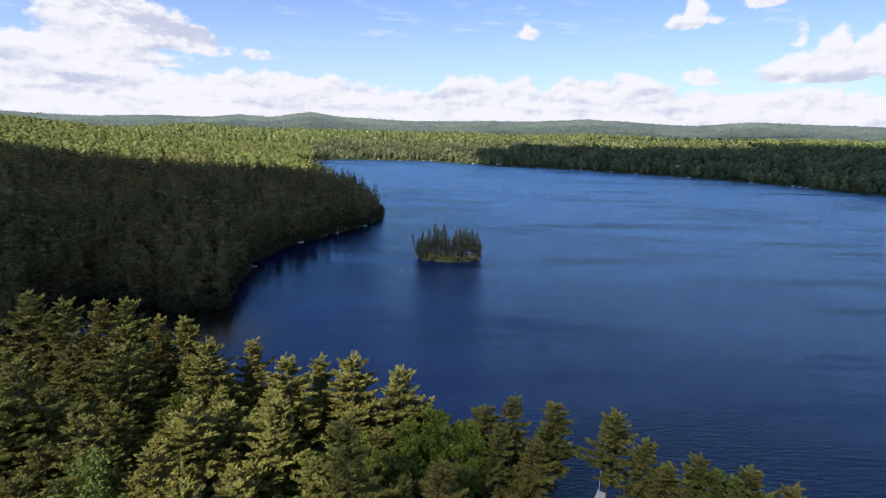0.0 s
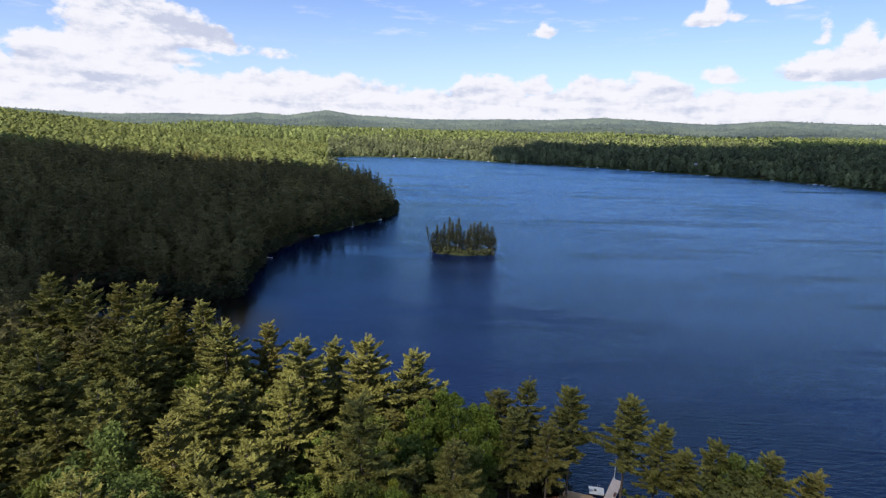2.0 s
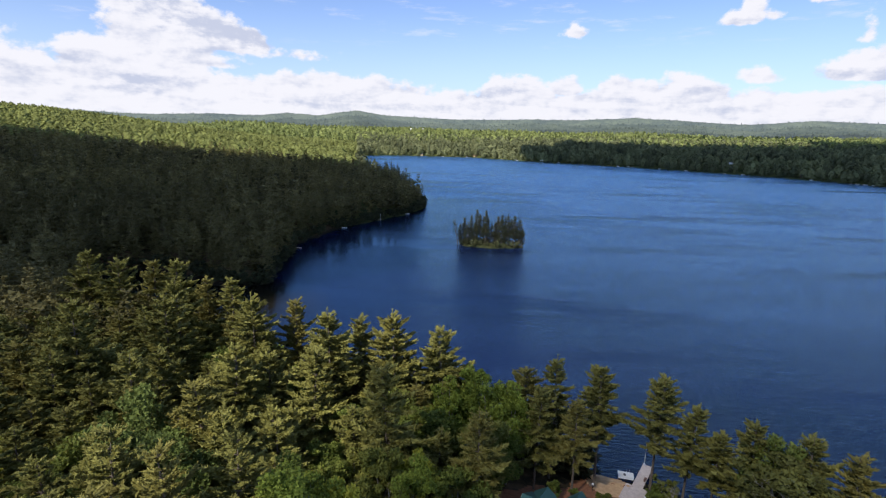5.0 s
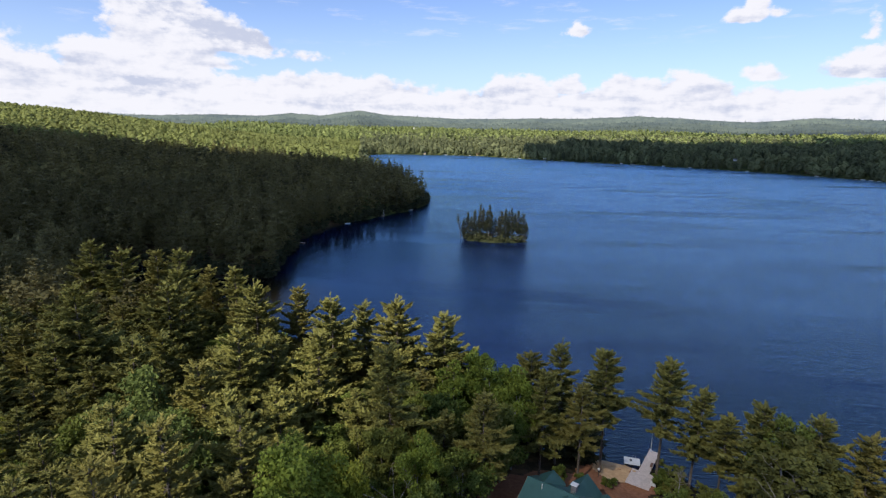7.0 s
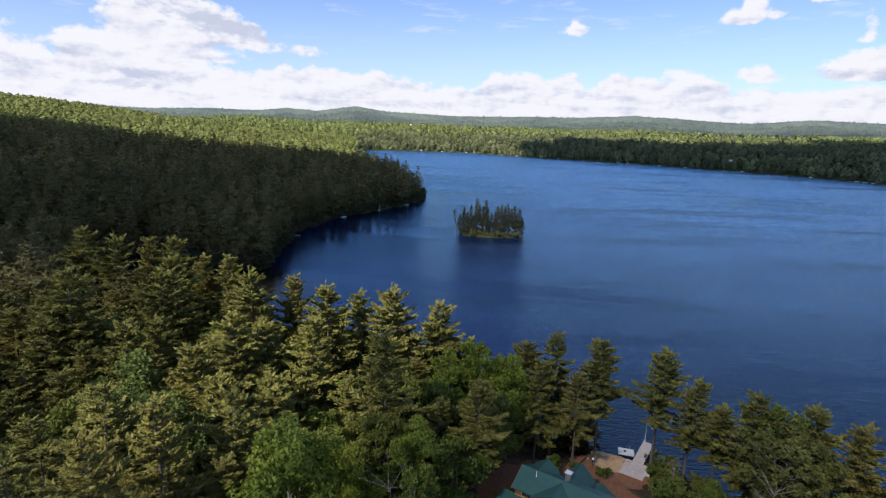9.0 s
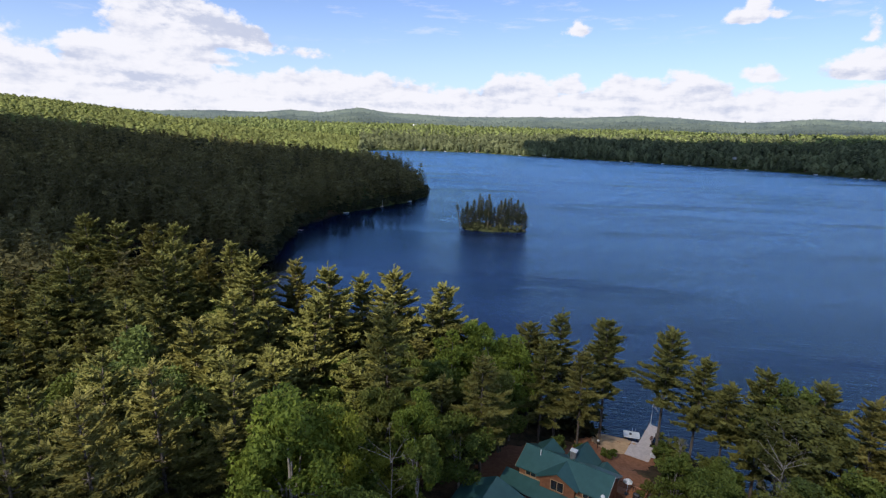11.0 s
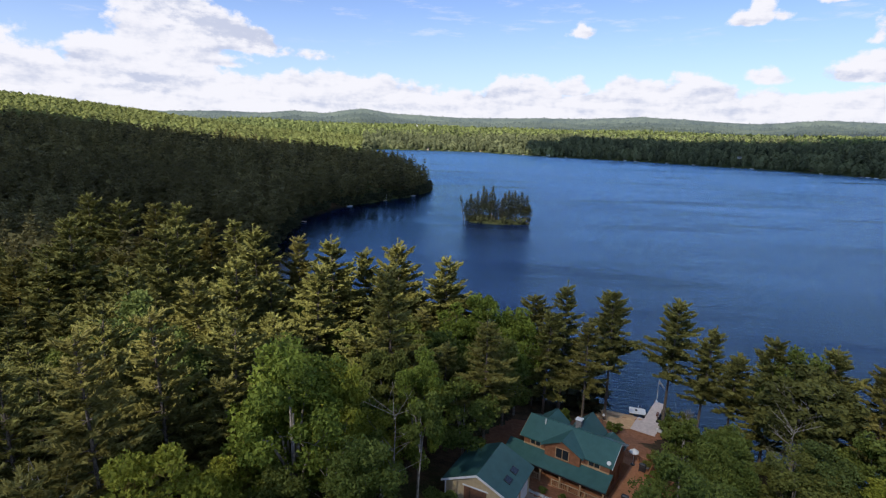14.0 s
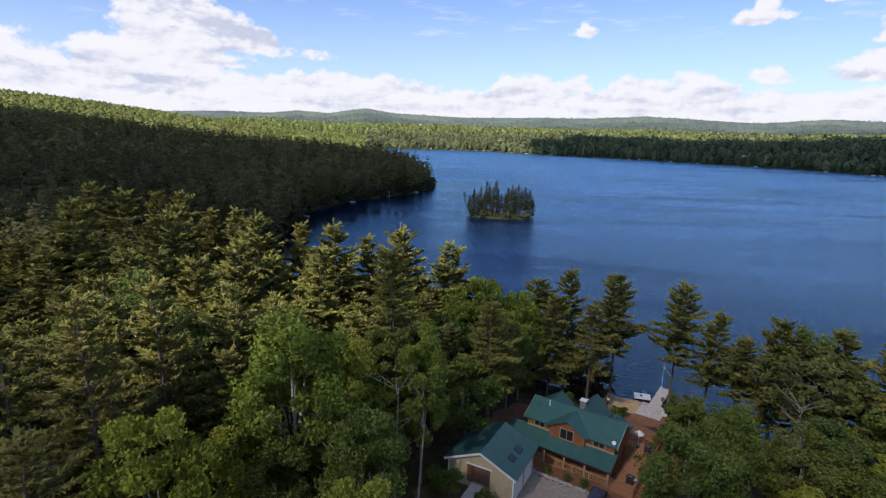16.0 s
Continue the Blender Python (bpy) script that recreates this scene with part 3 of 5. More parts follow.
# ---- clouds overhead that shade the woods ----
def cloud_heap(x, y, z, rx, ry, seed, mat=None, heads=16):
    g = np.random.default_rng(seed)
    bm = bmesh.new()
    for k in range(heads):
        q, s = g.uniform(0, 6.28), math.sqrt(g.random())
        r = g.uniform(0.34, 0.5) * (1.15 - 0.5 * s)
        if heads == 1:
            s, r = 0.0, 1.0
        m = Matrix.LocRotScale((s * 0.72 * math.cos(q) * rx, s * 0.72 * math.sin(q) * ry, g.uniform(0, 30)), None, (r * rx, r * ry, 70 * r + 30 if heads > 1 else 14.0))
        bmesh.ops.create_icosphere(bm, subdivisions=2, radius=1.0, matrix=m)
    for v in bm.verts:
        v.co += (18 if heads > 1 else 6) * noise.noise_vector(v.co * 0.012)
    me = bpy.data.meshes.new("cumulus_cloud")
    bm.to_mesh(me)
    bm.free()
    me.materials.append(mat or M_CLOUD)
    for p in me.polygons:
        p.use_smooth = True
    ob = new("cumulus_cloud", me)
    ob.location = (x, y, z)
    return tagged(ob, "white cloud set out of view high above to shade the land", "cloud", "drifting clouds")


CLOUD_Z = 950.0
shift = -sun_dir / sun_dir.z * CLOUD_Z
# unseen heaps, each set up-sun so that its shadow falls at (gx, gy)
for k, (gx, gy, rx, ry) in enumerate([(-180, 420, 210, 235), (-400, 425, 150, 150), (-270, 240, 220, 170), (-150, 235, 150, 105), (-85, 420, 110, 190), (165, 1320, 110, 130), (260, 1260, 150, 170), (430, 1150, 210, 190), (640, 1010, 240, 230), (860, 860, 260, 270), (580, 880, 160, 150), (1050, 2350, 520, 70), (1500, 2900, 560, 70),
                                    (350, 1400, 190, 170), (620, 1330, 260, 240), (900, 1200, 330, 300), (1200, 1500, 420, 420), (610, 730, 120, 110), (390, 1010, 130, 110), (1250, 1000, 300, 300)]):
    cloud_heap(gx - shift.x, gy - shift.y, CLOUD_Z, rx, ry, 40 + k)
# unseen thin layers added to dim the sun over the house and near woods
cloud_heap(38 - shift.x, 65 - shift.y, CLOUD_Z, 60, 42, 61, M_VEIL_DENSE, 1)
cloud_heap(-96 - shift.x, 78 - shift.y, CLOUD_Z, 58, 75, 62, M_VEIL, 1)
cloud_heap(-34 - shift.x, 26 - shift.y, CLOUD_Z, 74, 25, 63, M_VEIL_DENSE, 1)


# ---- woods: near trees are things of their own ----
PINES = [tree_proto("pine", pine_shape(100 + k, 20.0, (0.12, 0.25, 0.36, 0.15, 0.22, 0.42)[k], (0.26, 0.23, 0.21, 0.29, 0.22, 0.22)[k], 0.9, 8), M_PINE, M_BARK) for k in range(6)]
LEAFY = [tree_proto("leafy", leafy_shape(200 + k, 16.0, (4.3, 3.6, 4.8, 3.4)[k], (0.2, 0.22, 0.15, 0.45)[k]), M_LEAF, M_GREY_BARK) for k in range(4)]
YOUNG = [tree_proto("young", leafy_shape(230 + k, 14.0, 3.3, 0.15, 36, 110, 0.38), M_YELLOW, M_GREY_BARK) for k in range(2)]
PINE_TEXT = ("tall white pine with olive needle plumes at the lake shore", "tall olive-green white pine in the dense woods")
FINE_PINES = [tree_proto("pine", pine_shape(160 + k, 20.0, (0.15, 0.25, 0.2)[k], (0.24, 0.22, 0.26)[k], 0.88, 8, 6.8, 0.6), M_PINE, M_BARK) for k in range(3)]
FINE_LEAFY = [tree_proto("leafy", leafy_shape(260 + k, 16.0, (4.4, 3.8, 4.0)[k], (0.2, 0.18, 0.3)[k], 70, 190, 0.29, 9), M_LEAF, M_GREY_BARK) for k in range(3)]
SLIM = tree_proto("slim", leafy_shape(280, 12.0, 2.2, 0.66, 26, 90, 0.3, 6), M_LEAF, M_GREY_BARK)
FINE_YOUNG = [tree_proto("young", leafy_shape(290 + k, 14.0, 3.3, 0.15, 55, 200, 0.25), M_YELLOW, M_GREY_BARK) for k in range(1)]
NEAR_Y = 58.0                        # trees nearer than this get finer sprays and leaves
LEAF_TEXT = "broadleaf tree with a rounded fresh green crown"

taken = []


def plant_pine(x, y, top, kind=None, wide=1.0):
    z = max(ground_at(x, y), 0.1) - 0.2
    k = int(rng.integers(0, 6)) if kind is None else kind
    h = (top - z) / 20.0
    proto = FINE_PINES[k % 3] if y < NEAR_Y else PINES[k]
    plant("pine_tree", proto, x, y, z, rng.uniform(0, 6.28), (wide * (0.35 + 0.65 * h), h), PINE_TEXT[0 if float(shore_distance(np.array([x]), np.array([y]))[0]) < 14 else 1], "tree", "pines of the near woods")
    taken.append((x, y, 2.2))


RECOLOURED = {}


def recoloured(meshes, leaf):
    """The same tree with leaves of another kind."""
    key = (meshes[1].name, leaf.name)
    if key not in RECOLOURED:
        crown_mesh = meshes[1].copy()
        crown_mesh.materials[0] = leaf
        RECOLOURED[key] = (meshes[0], crown_mesh)
    return RECOLOURED[key]


LEAF_WORDS = {"oak_leaves": "rounded oak with a dense dark green crown", "maple_leaves": "maple with a bright fresh green crown", "sparse_olive_leaves": "tall broadleaf tree with a thin brownish olive crown"}


def plant_leafy(x, y, top, kind=None, wide=1.0, young=False, leaf=None):
    z = max(ground_at(x, y), 0.1) - 0.2
    pool, tall = (YOUNG, 14.0) if young else (LEAFY, 16.0)
    k = int(rng.integers(0, len(pool))) if kind is None else kind
    h = (top - z) / tall
    fine = FINE_YOUNG if young else FINE_LEAFY
    proto = fine[k % len(fine)] if y < NEAR_Y else pool[k]
    words = "young broadleaf tree with a yellow-green crown" if young else LEAF_TEXT
    if leaf:
        proto, words = recoloured(proto, leaf), LEAF_WORDS[leaf.name]
    plant("broadleaf_tree", proto, x, y, z, rng.uniform(0, 6.28), (wide * (0.45 + 0.55 * h), h), words, "tree", "broadleaf trees of the near woods")
    taken.append((x, y, 3.0))


for x, y, top, kind in [(-15.6, 95.0, 28.0, 0), (-6.9, 94.4, 25.2, 3), (29.4, 85.6, 22.4, 5), (13.0, 88.0, 23.6, 2), (20.4, 86.6, 23.0, 5), (-22.8, 100.3, 24.4, 1), (-38.1, 105.0, 25.3, 4), (-43.8, 98.6, 28.6, 0), (-63, 104.5, 28.9, 0), (-71.2, 119.0, 29.0, 3),
                        (-84.7, 117.0, 29.8, 0), (-93.0, 118.0, 30.3, 3), (-76.0, 117.0, 28.7, 1), (-63.5, 117.5, 25.2, 4), (-56.8, 115.6, 26.0, 1), (50.5, 69.9, 20.1, 1), (34.0, 83.6, 19.6, 2), (37.0, 80.5, 16.2, 5)]:
    plant_pine(x, y, top, kind)
for x, y, top, kind in [(45.9, 72.9, 21.2, 0), (39.5, 75.2, 20.6, 1), (-26.6, 91.2, 28.8, 0), (-28.7, 46, 30.6, 3), (-24.9, 51.4, 28.9, 0), (-63.7, 77.7, 32.4, 3), (-59.3, 94.6, 29.0, 0), (-51.6, 72.6, 27.0, 0), (-29.4, 38.3, 31.6, 3), (-34, 62, 28.5, 1), (-11.7, 68.6, 29.4, 1), (10, 84, 20, 1), (16, 82.5, 20, 2), (8.5, 89.0, 21.0, 5),
                        (-36.5, 75.0, 28.2, 3), (-33.3, 80.5, 25.2, 0), (-25.5, 78.0, 26.6, 1), (-30.0, 60.0, 26.2, 0), (-37.9, 50.0, 29.2, 3)]:
    plant_pine(x, y, top, kind)
for x, y, top, kind, wide in [(41.4, 73.1, 20.7, 0, 0.8), (25.2, 65.3, 13.4, 1, 0.85), (25.4, 55.6, 17.0, 0, 0.8), (-21, 55, 23.5, 1, 0.9), (29.2, 62, 13.0, 1, 0.9), (-11.5, 62, 21, 3, 0.85), (31, 66, 12, 3, 1.0), (33, 73, 8.5, 1, 0.8), (44, 60, 16, 1, 1.1), (33, 56, 15, 3, 1.1)]:
    plant_leafy(x, y, top, kind, wide)
plant_leafy(-6.6, 57.8, 22.8, 1, 0.7, False, M_FRESH)
plant_leafy(-16.8, 46.5, 27.2, 2, 1.1, False, M_FRESH)
plant_leafy(39.3, 67.7, 19.4, 3, 1.5, False, M_OLIVE)
plant_leafy(36.5, 57.5, 15.5, 1, 1.0, False, M_OAK)
for x, y, top, kind, wide in [(-0.7, 88.3, 21.0, 1, 0.85), (2.2, 86.5, 20.2, 0, 0.85), (5.4, 84.5, 19.6, 2, 0.8), (-4.6, 85.5, 18.8, 0, 0.9)]:
    plant_leafy(x, y, top, kind, wide, False, M_FRESH)
plant_leafy(-13.8, 50.4, 25.6, 0, 0.8, True)
plant_leafy(-22.1, 34.6, 25.7, 0, 1.0, True)
plant_leafy(30, 50, 13.5, 1, 0.9, True)
for x, y, top, lean in ((-10.3, 50.0, 17.0, 0.10), (-6.2, 52.5, 20.5, 0.04)):
    z = ground_at(x, y) - 0.2
    ob = plant("slender_tree", SLIM, x, y, z, 0.0, (1.0, (top - z) / 12.0), "slender tree with a pale bare stem and sparse crown", "tree", "slender trees by the garage")
    ob.rotation_euler = (0, lean, x)
    taken.append((x, y, 2.0))
CLEAR = [(-25, -12, 22, 41), (-8, 17.5, 10, 66), (3, 22, 60, 80), (15, 31, 50, 93), (31, 38, 62, 86)]
made_trees = 0
for _ in range(5200):
    y = rng.uniform(29, 128)
    x = rng.uniform(-1.02 * y - 5, 0.82 * y + 5)
    d = float(shore_distance(np.array([x]), np.array([y]))[0])
    if d < 2.5 or made_trees > 330 or math.hypot(x, y) > 150 or any(a < x < b and c < y < e for a, b, c, e in CLEAR):
        continue
    if any((x - a) ** 2 + (y - b) ** 2 < (4.1 if y > 40 else 4.8) ** 2 for a, b, _ in taken):
        continue
    made_trees += 1
    g0 = ground_at(x, y)
    if rng.random() < (0.96 if (-22 < x and y < 64) or (x > 24 and y < 80) else 0.72 if -24 < x < 60 and 40 < y < 86 else 0.4 if y < 62 else 0.12):
        plant_leafy(x, y, g0 + rng.uniform(11, 16.5) * (0.8 if x > 20 else 1), young=rng.random() < 0.12)
    else:
        plant_pine(x, y, g0 + rng.uniform(16.0, 22.0) * (0.72 if x > 20 else 0.85 if y > 80 else 1))

for x, y, top, kind, wide in [(-39, 57.0, 25.0, 0, 1.25), (-45, 63.0, 25.5, 2, 1.1), (-33, 55.0, 24.0, 1, 1.0)]:
    plant_leafy(x, y, top, kind, wide, False, M_OAK)


# ---- woods farther off: stuff ----
def scatter(step, r0, r1, az0, az1, seed, jitter=0.48):
    g = np.random.default_rng(seed)
    xs, ys = np.meshgrid(np.arange(-1500, 1500, step) if r1 < 2000 else np.arange(-2700, 2700, step), np.arange(60, r1, step), indexing="ij")
    x, y = xs.ravel() + g.uniform(-1, 1, xs.size) * step * jitter, ys.ravel() + g.uniform(-1, 1, xs.size) * step * jitter
    r, az = np.hypot(x, y), np.degrees(np.arctan2(x, y))
    k = (r > r0) & (r < r1) & (az > az0) & (az < az1)
    x, y = x[k], y[k]
    d = shore_distance(x, y)
    return x[d > 0.6], y[d > 0.6]


def woods(name, protos, x, y, tall, mat, label, seed, even=0.5, z=None):
    """All the trees of one stretch in one mesh."""
    g = np.random.default_rng(seed)
    z = height(x, y) - 0.3 if z is None else z
    which = g.integers(0, len(protos), len(x))
    patch = waves(x, y, 160, seed) * 0.18 + waves(x, y, 45, seed + 1) * 0.12
    V, T, tint, off = [], [], [], 0
    for k, (pv, pt, ptint) in enumerate(protos):
        s = np.nonzero(which == k)[0]
        if not len(s):
            continue
        n = len(s)
        q, h, wd = g.uniform(0, 6.28, n), tall * g.uniform(0.62, 1.2, n), g.uniform(0.8, 1.25, n)
        c, sn = np.cos(q), np.sin(q)
        px = (pv[None, :, 0] * c[:, None] - pv[None, :, 1] * sn[:, None]) * (h * wd)[:, None] + x[s][:, None]
        py = (pv[None, :, 0] * sn[:, None] + pv[None, :, 1] * c[:, None]) * (h * wd)[:, None] + y[s][:, None]
        pz = pv[None, :, 2] * h[:, None] + z[s][:, None]
        V.append(np.stack([px, py, pz], -1).reshape(-1, 3))
        T.append((pt[None] + (np.arange(n) * len(pv))[:, None, None] + off).reshape(-1, 3))
        own = g.normal(size=n) * 0.15 + patch[s]
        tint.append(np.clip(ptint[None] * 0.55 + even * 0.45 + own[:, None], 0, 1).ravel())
        off += n * len(pv)
    ob = new(name, mesh_from(name, np.concatenate(V), np.concatenate(T), [mat], np.concatenate(tint)))
    return tagged(ob, label, "woods", kind="stuff")


def unit_proto(shape, h):
    (_, _), (v, t, tint) = shape
    return v / h, t, tint


def blob_proto(seed, n, cone, size=1.0):
    """A far tree of a few large sprays that face outwards, height 1."""
    g = np.random.default_rng(seed)
    u = (np.arange(n) + g.random(n)) / n
    zc = 0.10 + 0.86 * u
    r = (0.21 * (1 - u) ** 0.8 + 0.015) if cone else 0.25 * np.sqrt(np.clip(1 - (2 * u - 0.92) ** 2, 0.03, 1))
    q = np.arange(n) * 2.4 + g.normal(size=n) * 0.35
    C = np.stack([r * np.cos(q), r * np.sin(q), zc], 1)
    lift = 0.45 + 0.5 * u if cone else 1.9 * (u - 0.30)
    out = unit(np.stack([np.cos(q), np.sin(q), lift], 1) + g.normal(size=(n, 3)) * 0.22)
    a = unit(np.cross(out, unit(g.normal(size=(n, 3)))))
    b = np.cross(out, a)
    # paler upwards: lit treetop and shaded foot put into tint
    s = (g.uniform(0.11, 0.17, n) * size * (1 - 0.45 * u * cone))[:, None]
    V = np.stack([C + a * s * 1.2, C - a * s * 0.6 + b * s, C - a * s * 0.6 - b * s], 1).reshape(-1, 3)
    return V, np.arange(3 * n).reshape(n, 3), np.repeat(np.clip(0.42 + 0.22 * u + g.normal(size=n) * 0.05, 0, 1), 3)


MID = [unit_proto(pine_shape(300 + k, 20.0, 0.06, 0.165, 1.45, 6, 0.95, 1.6, 0.02, 0.72), 20.0) for k in range(5)] + [unit_proto(leafy_shape(320 + k, 16, 3.6, 0.06, 22, 17, 1.05, 3), 19.0) for k in range(2)]
MIDFAR = [unit_proto(pine_shape(340 + k, 20.0, 0.08, 0.165, 2.2, 5, 0.4, 2.8, 0.02, 0.72), 20.0) for k in range(4)] + [unit_proto(leafy_shape(350 + k, 16, 3.9, 0.06, 11, 9, 1.8, 3), 19.0) for k in range(2)]
FAR = [blob_proto(360 + k, 18, k % 2 == 0, 1.15) for k in range(6)]
FAR_FINE = [blob_proto(370 + k, 34, k % 3 == 0, 0.95) for k in range(6)]
x, y = scatter(5.7, 132, 350, -56, -8, 1)
woods("forest", MID, x, y, 19.0, M_WOODS, "dense dark pine woods along the lake shore", 51)
x, y = scatter(6.8, 350, 640, -54, -6, 2)
woods("forest", MIDFAR, x, y, 19.0, M_WOODS, "dense pine woods on the wooded point", 52)
# paler woods begin where the cloud shadow ends; their colour carries sunlight
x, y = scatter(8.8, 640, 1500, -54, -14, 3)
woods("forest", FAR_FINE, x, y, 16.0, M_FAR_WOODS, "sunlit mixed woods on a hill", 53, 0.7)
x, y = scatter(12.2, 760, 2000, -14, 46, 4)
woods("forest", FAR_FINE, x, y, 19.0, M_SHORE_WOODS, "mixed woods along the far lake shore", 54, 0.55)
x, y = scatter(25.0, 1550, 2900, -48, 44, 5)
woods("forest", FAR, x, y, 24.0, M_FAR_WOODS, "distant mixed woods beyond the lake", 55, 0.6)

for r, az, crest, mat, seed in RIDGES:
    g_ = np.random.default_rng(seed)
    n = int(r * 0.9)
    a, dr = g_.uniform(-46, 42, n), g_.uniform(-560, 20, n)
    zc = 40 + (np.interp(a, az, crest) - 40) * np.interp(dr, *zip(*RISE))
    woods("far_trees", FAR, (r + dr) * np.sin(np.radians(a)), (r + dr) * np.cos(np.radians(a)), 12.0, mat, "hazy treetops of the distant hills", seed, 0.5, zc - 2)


# low bushes that hang over the banks
def bank(points, seed, step=1.1):
    g = np.random.default_rng(seed)
    out = []
    for (ax, ay), (bx, by) in zip(points[:-1], points[1:]):
        n = max(1, int(math.hypot(bx - ax, by - ay) / step))
        for k in range(n):
            t = (k + g.random()) / n
            nx, ny = (by - ay), -(bx - ax)
            ln = math.hypot(nx, ny)
            o = g.uniform(-1.5, 3.5)
            out.append((ax + (bx - ax) * t + nx / ln * o, ay + (by - ay) * t + ny / ln * o))
    p = np.array(out)
    d = shore_distance(p[:, 0], p[:, 1])
    p = p[(d > -0.6) & (d < 5)]
    return p[:, 0], p[:, 1]


BUSH = [unit_proto(leafy_shape(380 + k, 4, 2.2, 0.0, 9, 9, 1.05, 2), 4.0) for k in range(3)]
left_bank = [tuple(p) for p in LAKE_FAR[14:]] + [tuple(p) for p in LAKE[:9]]
x, y = bank(left_bank, 61)
woods("bank_bushes", BUSH, x, y, 4.6, M_SPRUCE, "dark bushes overhanging the lake bank", 56)
x, y = bank([tuple(p) for p in LAKE[11:18]], 62)
woods("bank_bushes", BUSH, x, y, 2.6, M_LEAF, "green bushes along the near bank", 57)

# ---- the island ----
M_BANK = plain("mossy_bank", (0.02, 0.026, 0.012), (0.045, 0.048, 0.022), 0.6, 0.95, 0.0, 0.8, 0.3, 0.02)


def build_island():
    na, nr = 60, 9
    V = [(0, 0, 1.3)]
    for i in range(1, nr + 1):
        f = i / nr
        for k in range(na):
            q = 2 * math.pi * k / na
            w_ = 1 + 0.08 * math.sin(3 * q + 1) + 0.05 * math.sin(7 * q)
            V.append((18.5 * f * w_ * math.cos(q), 7.0 * f * w_ * math.sin(q), 1.3 * (1 - f ** 3) - 0.9 * max(0, f - 0.85) / 0.15 + 0.15 * math.sin(5 * q + 9 * f)))
    T = [(0, 1 + k, 1 + (k + 1) % na) for k in range(na)]
    for i in range(nr - 1):
        for k in range(na):
            a, b = 1 + i * na + k, 1 + i * na + (k + 1) % na
            T += [(a, a + na, b + na), (a, b + na, b)]
    ob = new("island", mesh_from("island", np.array(V), np.array(T), [M_BANK], smooth=True))
    ob.matrix_basis = pose(1.6, 288.5, 0.0, 0, 0, -3)
    tagged(ob, "small low wooded island with a mossy bank", "island", kind="structure")


build_island()
ISLE = [tree_proto("spruce", pine_shape(400 + k, 15.0, (0.05, 0.08, 0.16, 0.04, 0.25)[k], (0.20, 0.17, 0.15, 0.22, 0.13)[k], 0.62, 8, 5.0, 0.62, 0.02, 0.95), M_SPRUCE, M_BARK) for k in range(5)]
for x, y, top, kind, wide in [(-14.6, 288, 11.5, 2, 0.9), (-12.4, 290, 15.0, 0, 0.9), (-10.4, 287.2, 13.0, 3, 0.9), (-8.6, 289, 16.4, 1, 0.9), (-6.6, 287.5, 14.0, 0, 0.9), (-5.6, 290.4, 19.4, 4, 1.0), (-3.9, 288, 17.8, 1, 0.9), (-2.0, 289.8, 16.2, 2, 0.9), (-0.8, 287.4, 19.6, 4, 1.1), (0.8, 289, 15.2, 2, 0.8),
                              (2.6, 290.5, 12.4, 4, 0.9), (4.4, 288, 13.6, 1, 0.9), (6.2, 289.5, 16.2, 0, 1.0), (8.0, 287.5, 17.6, 3, 1.0), (9.6, 290, 16.4, 1, 0.9), (11.2, 288, 18.0, 2, 1.0), (12.8, 289.6, 15.0, 0, 0.9), (14.4, 287.6, 17.0, 4, 1.2), (15.8, 289, 13.2, 1, 0.8), (17.4, 288, 15.4, 4, 1.2), (18.6, 287.6, 11.0, 2, 0.9)]:
    plant("spruce_tree", ISLE[kind], x, y, 0.6, rng.uniform(0, 6.28), (wide * 1.05, (top - 0.6) / 15.0), "dark slender spruce crowded on the small island", "tree", "spruces of the island")
leaner = tree_proto("leaning_pine", pine_shape(420, 15.0, 0.5, 0.06, 0.9, 3, 2.5, 1.0, 0.01), M_SPRUCE, M_BARK)
ob = plant("leaning_tree", leaner, -15.6, 288.0, 0.2, 0.4, (1.0, 0.95), "half-bare pine leaning out over the water", "tree", "spruces of the island")
ob.rotation_euler = (0, -0.17, 0.4)
g_ = np.random.default_rng(8)
x, y = 1.6 + 17.5 * g_.uniform(-1, 1, 70), 288.5 + g_.uniform(-1, 1, 70) * 6.0
k = ((x - 1.6) / 18.3) ** 2 + ((y - 288.5) / 6.6) ** 2 < 1


def island_bushes(x, y):
    g = np.random.default_rng(9)
    V, T, tint, off = [], [], [], 0
    for a, b in zip(x, y):
        v, t, c = BUSH[int(g.integers(0, 3))]
        h = g.uniform(1.6, 3.4)
        V.append(v * (h * 1.2, h * 1.2, h) + (a, b, 0.3))
        T.append(t + off)
        tint.append(c)
        off += len(v)
    tagged(new("island_bushes", mesh_from("island_bushes", np.concatenate(V), np.concatenate(T), [M_SPRUCE], np.concatenate(tint))), "olive undergrowth covering the island", "bushes", kind="stuff")


island_bushes(x[k], y[k])

# ---- the lake house ----
M_ROOF = plain("green_metal_roof", (0.038, 0.105, 0.098), (0.048, 0.125, 0.118), 1.2, 0.38, 0.0, 0.1)
M_LOG = plain("log_siding", (0.19, 0.074, 0.033), (0.27, 0.112, 0.052), 2.5, 0.6, 0.0, 0.4, 0.03)
M_TRIM = plain("cedar_trim", (0.36, 0.23, 0.12), (0.46, 0.31, 0.17), 3.0, 0.6)
M_DECK = plain("stained_deck", (0.37, 0.155, 0.068), (0.47, 0.21, 0.10), 3.0, 0.65)
M_WHITE = plain("white_paint", (0.72, 0.72, 0.70), (0.80, 0.80, 0.78), 4.0, 0.5)
M_TAN = plain("tan_siding", (0.46, 0.35, 0.20), (0.55, 0.43, 0.26), 3.0, 0.7)
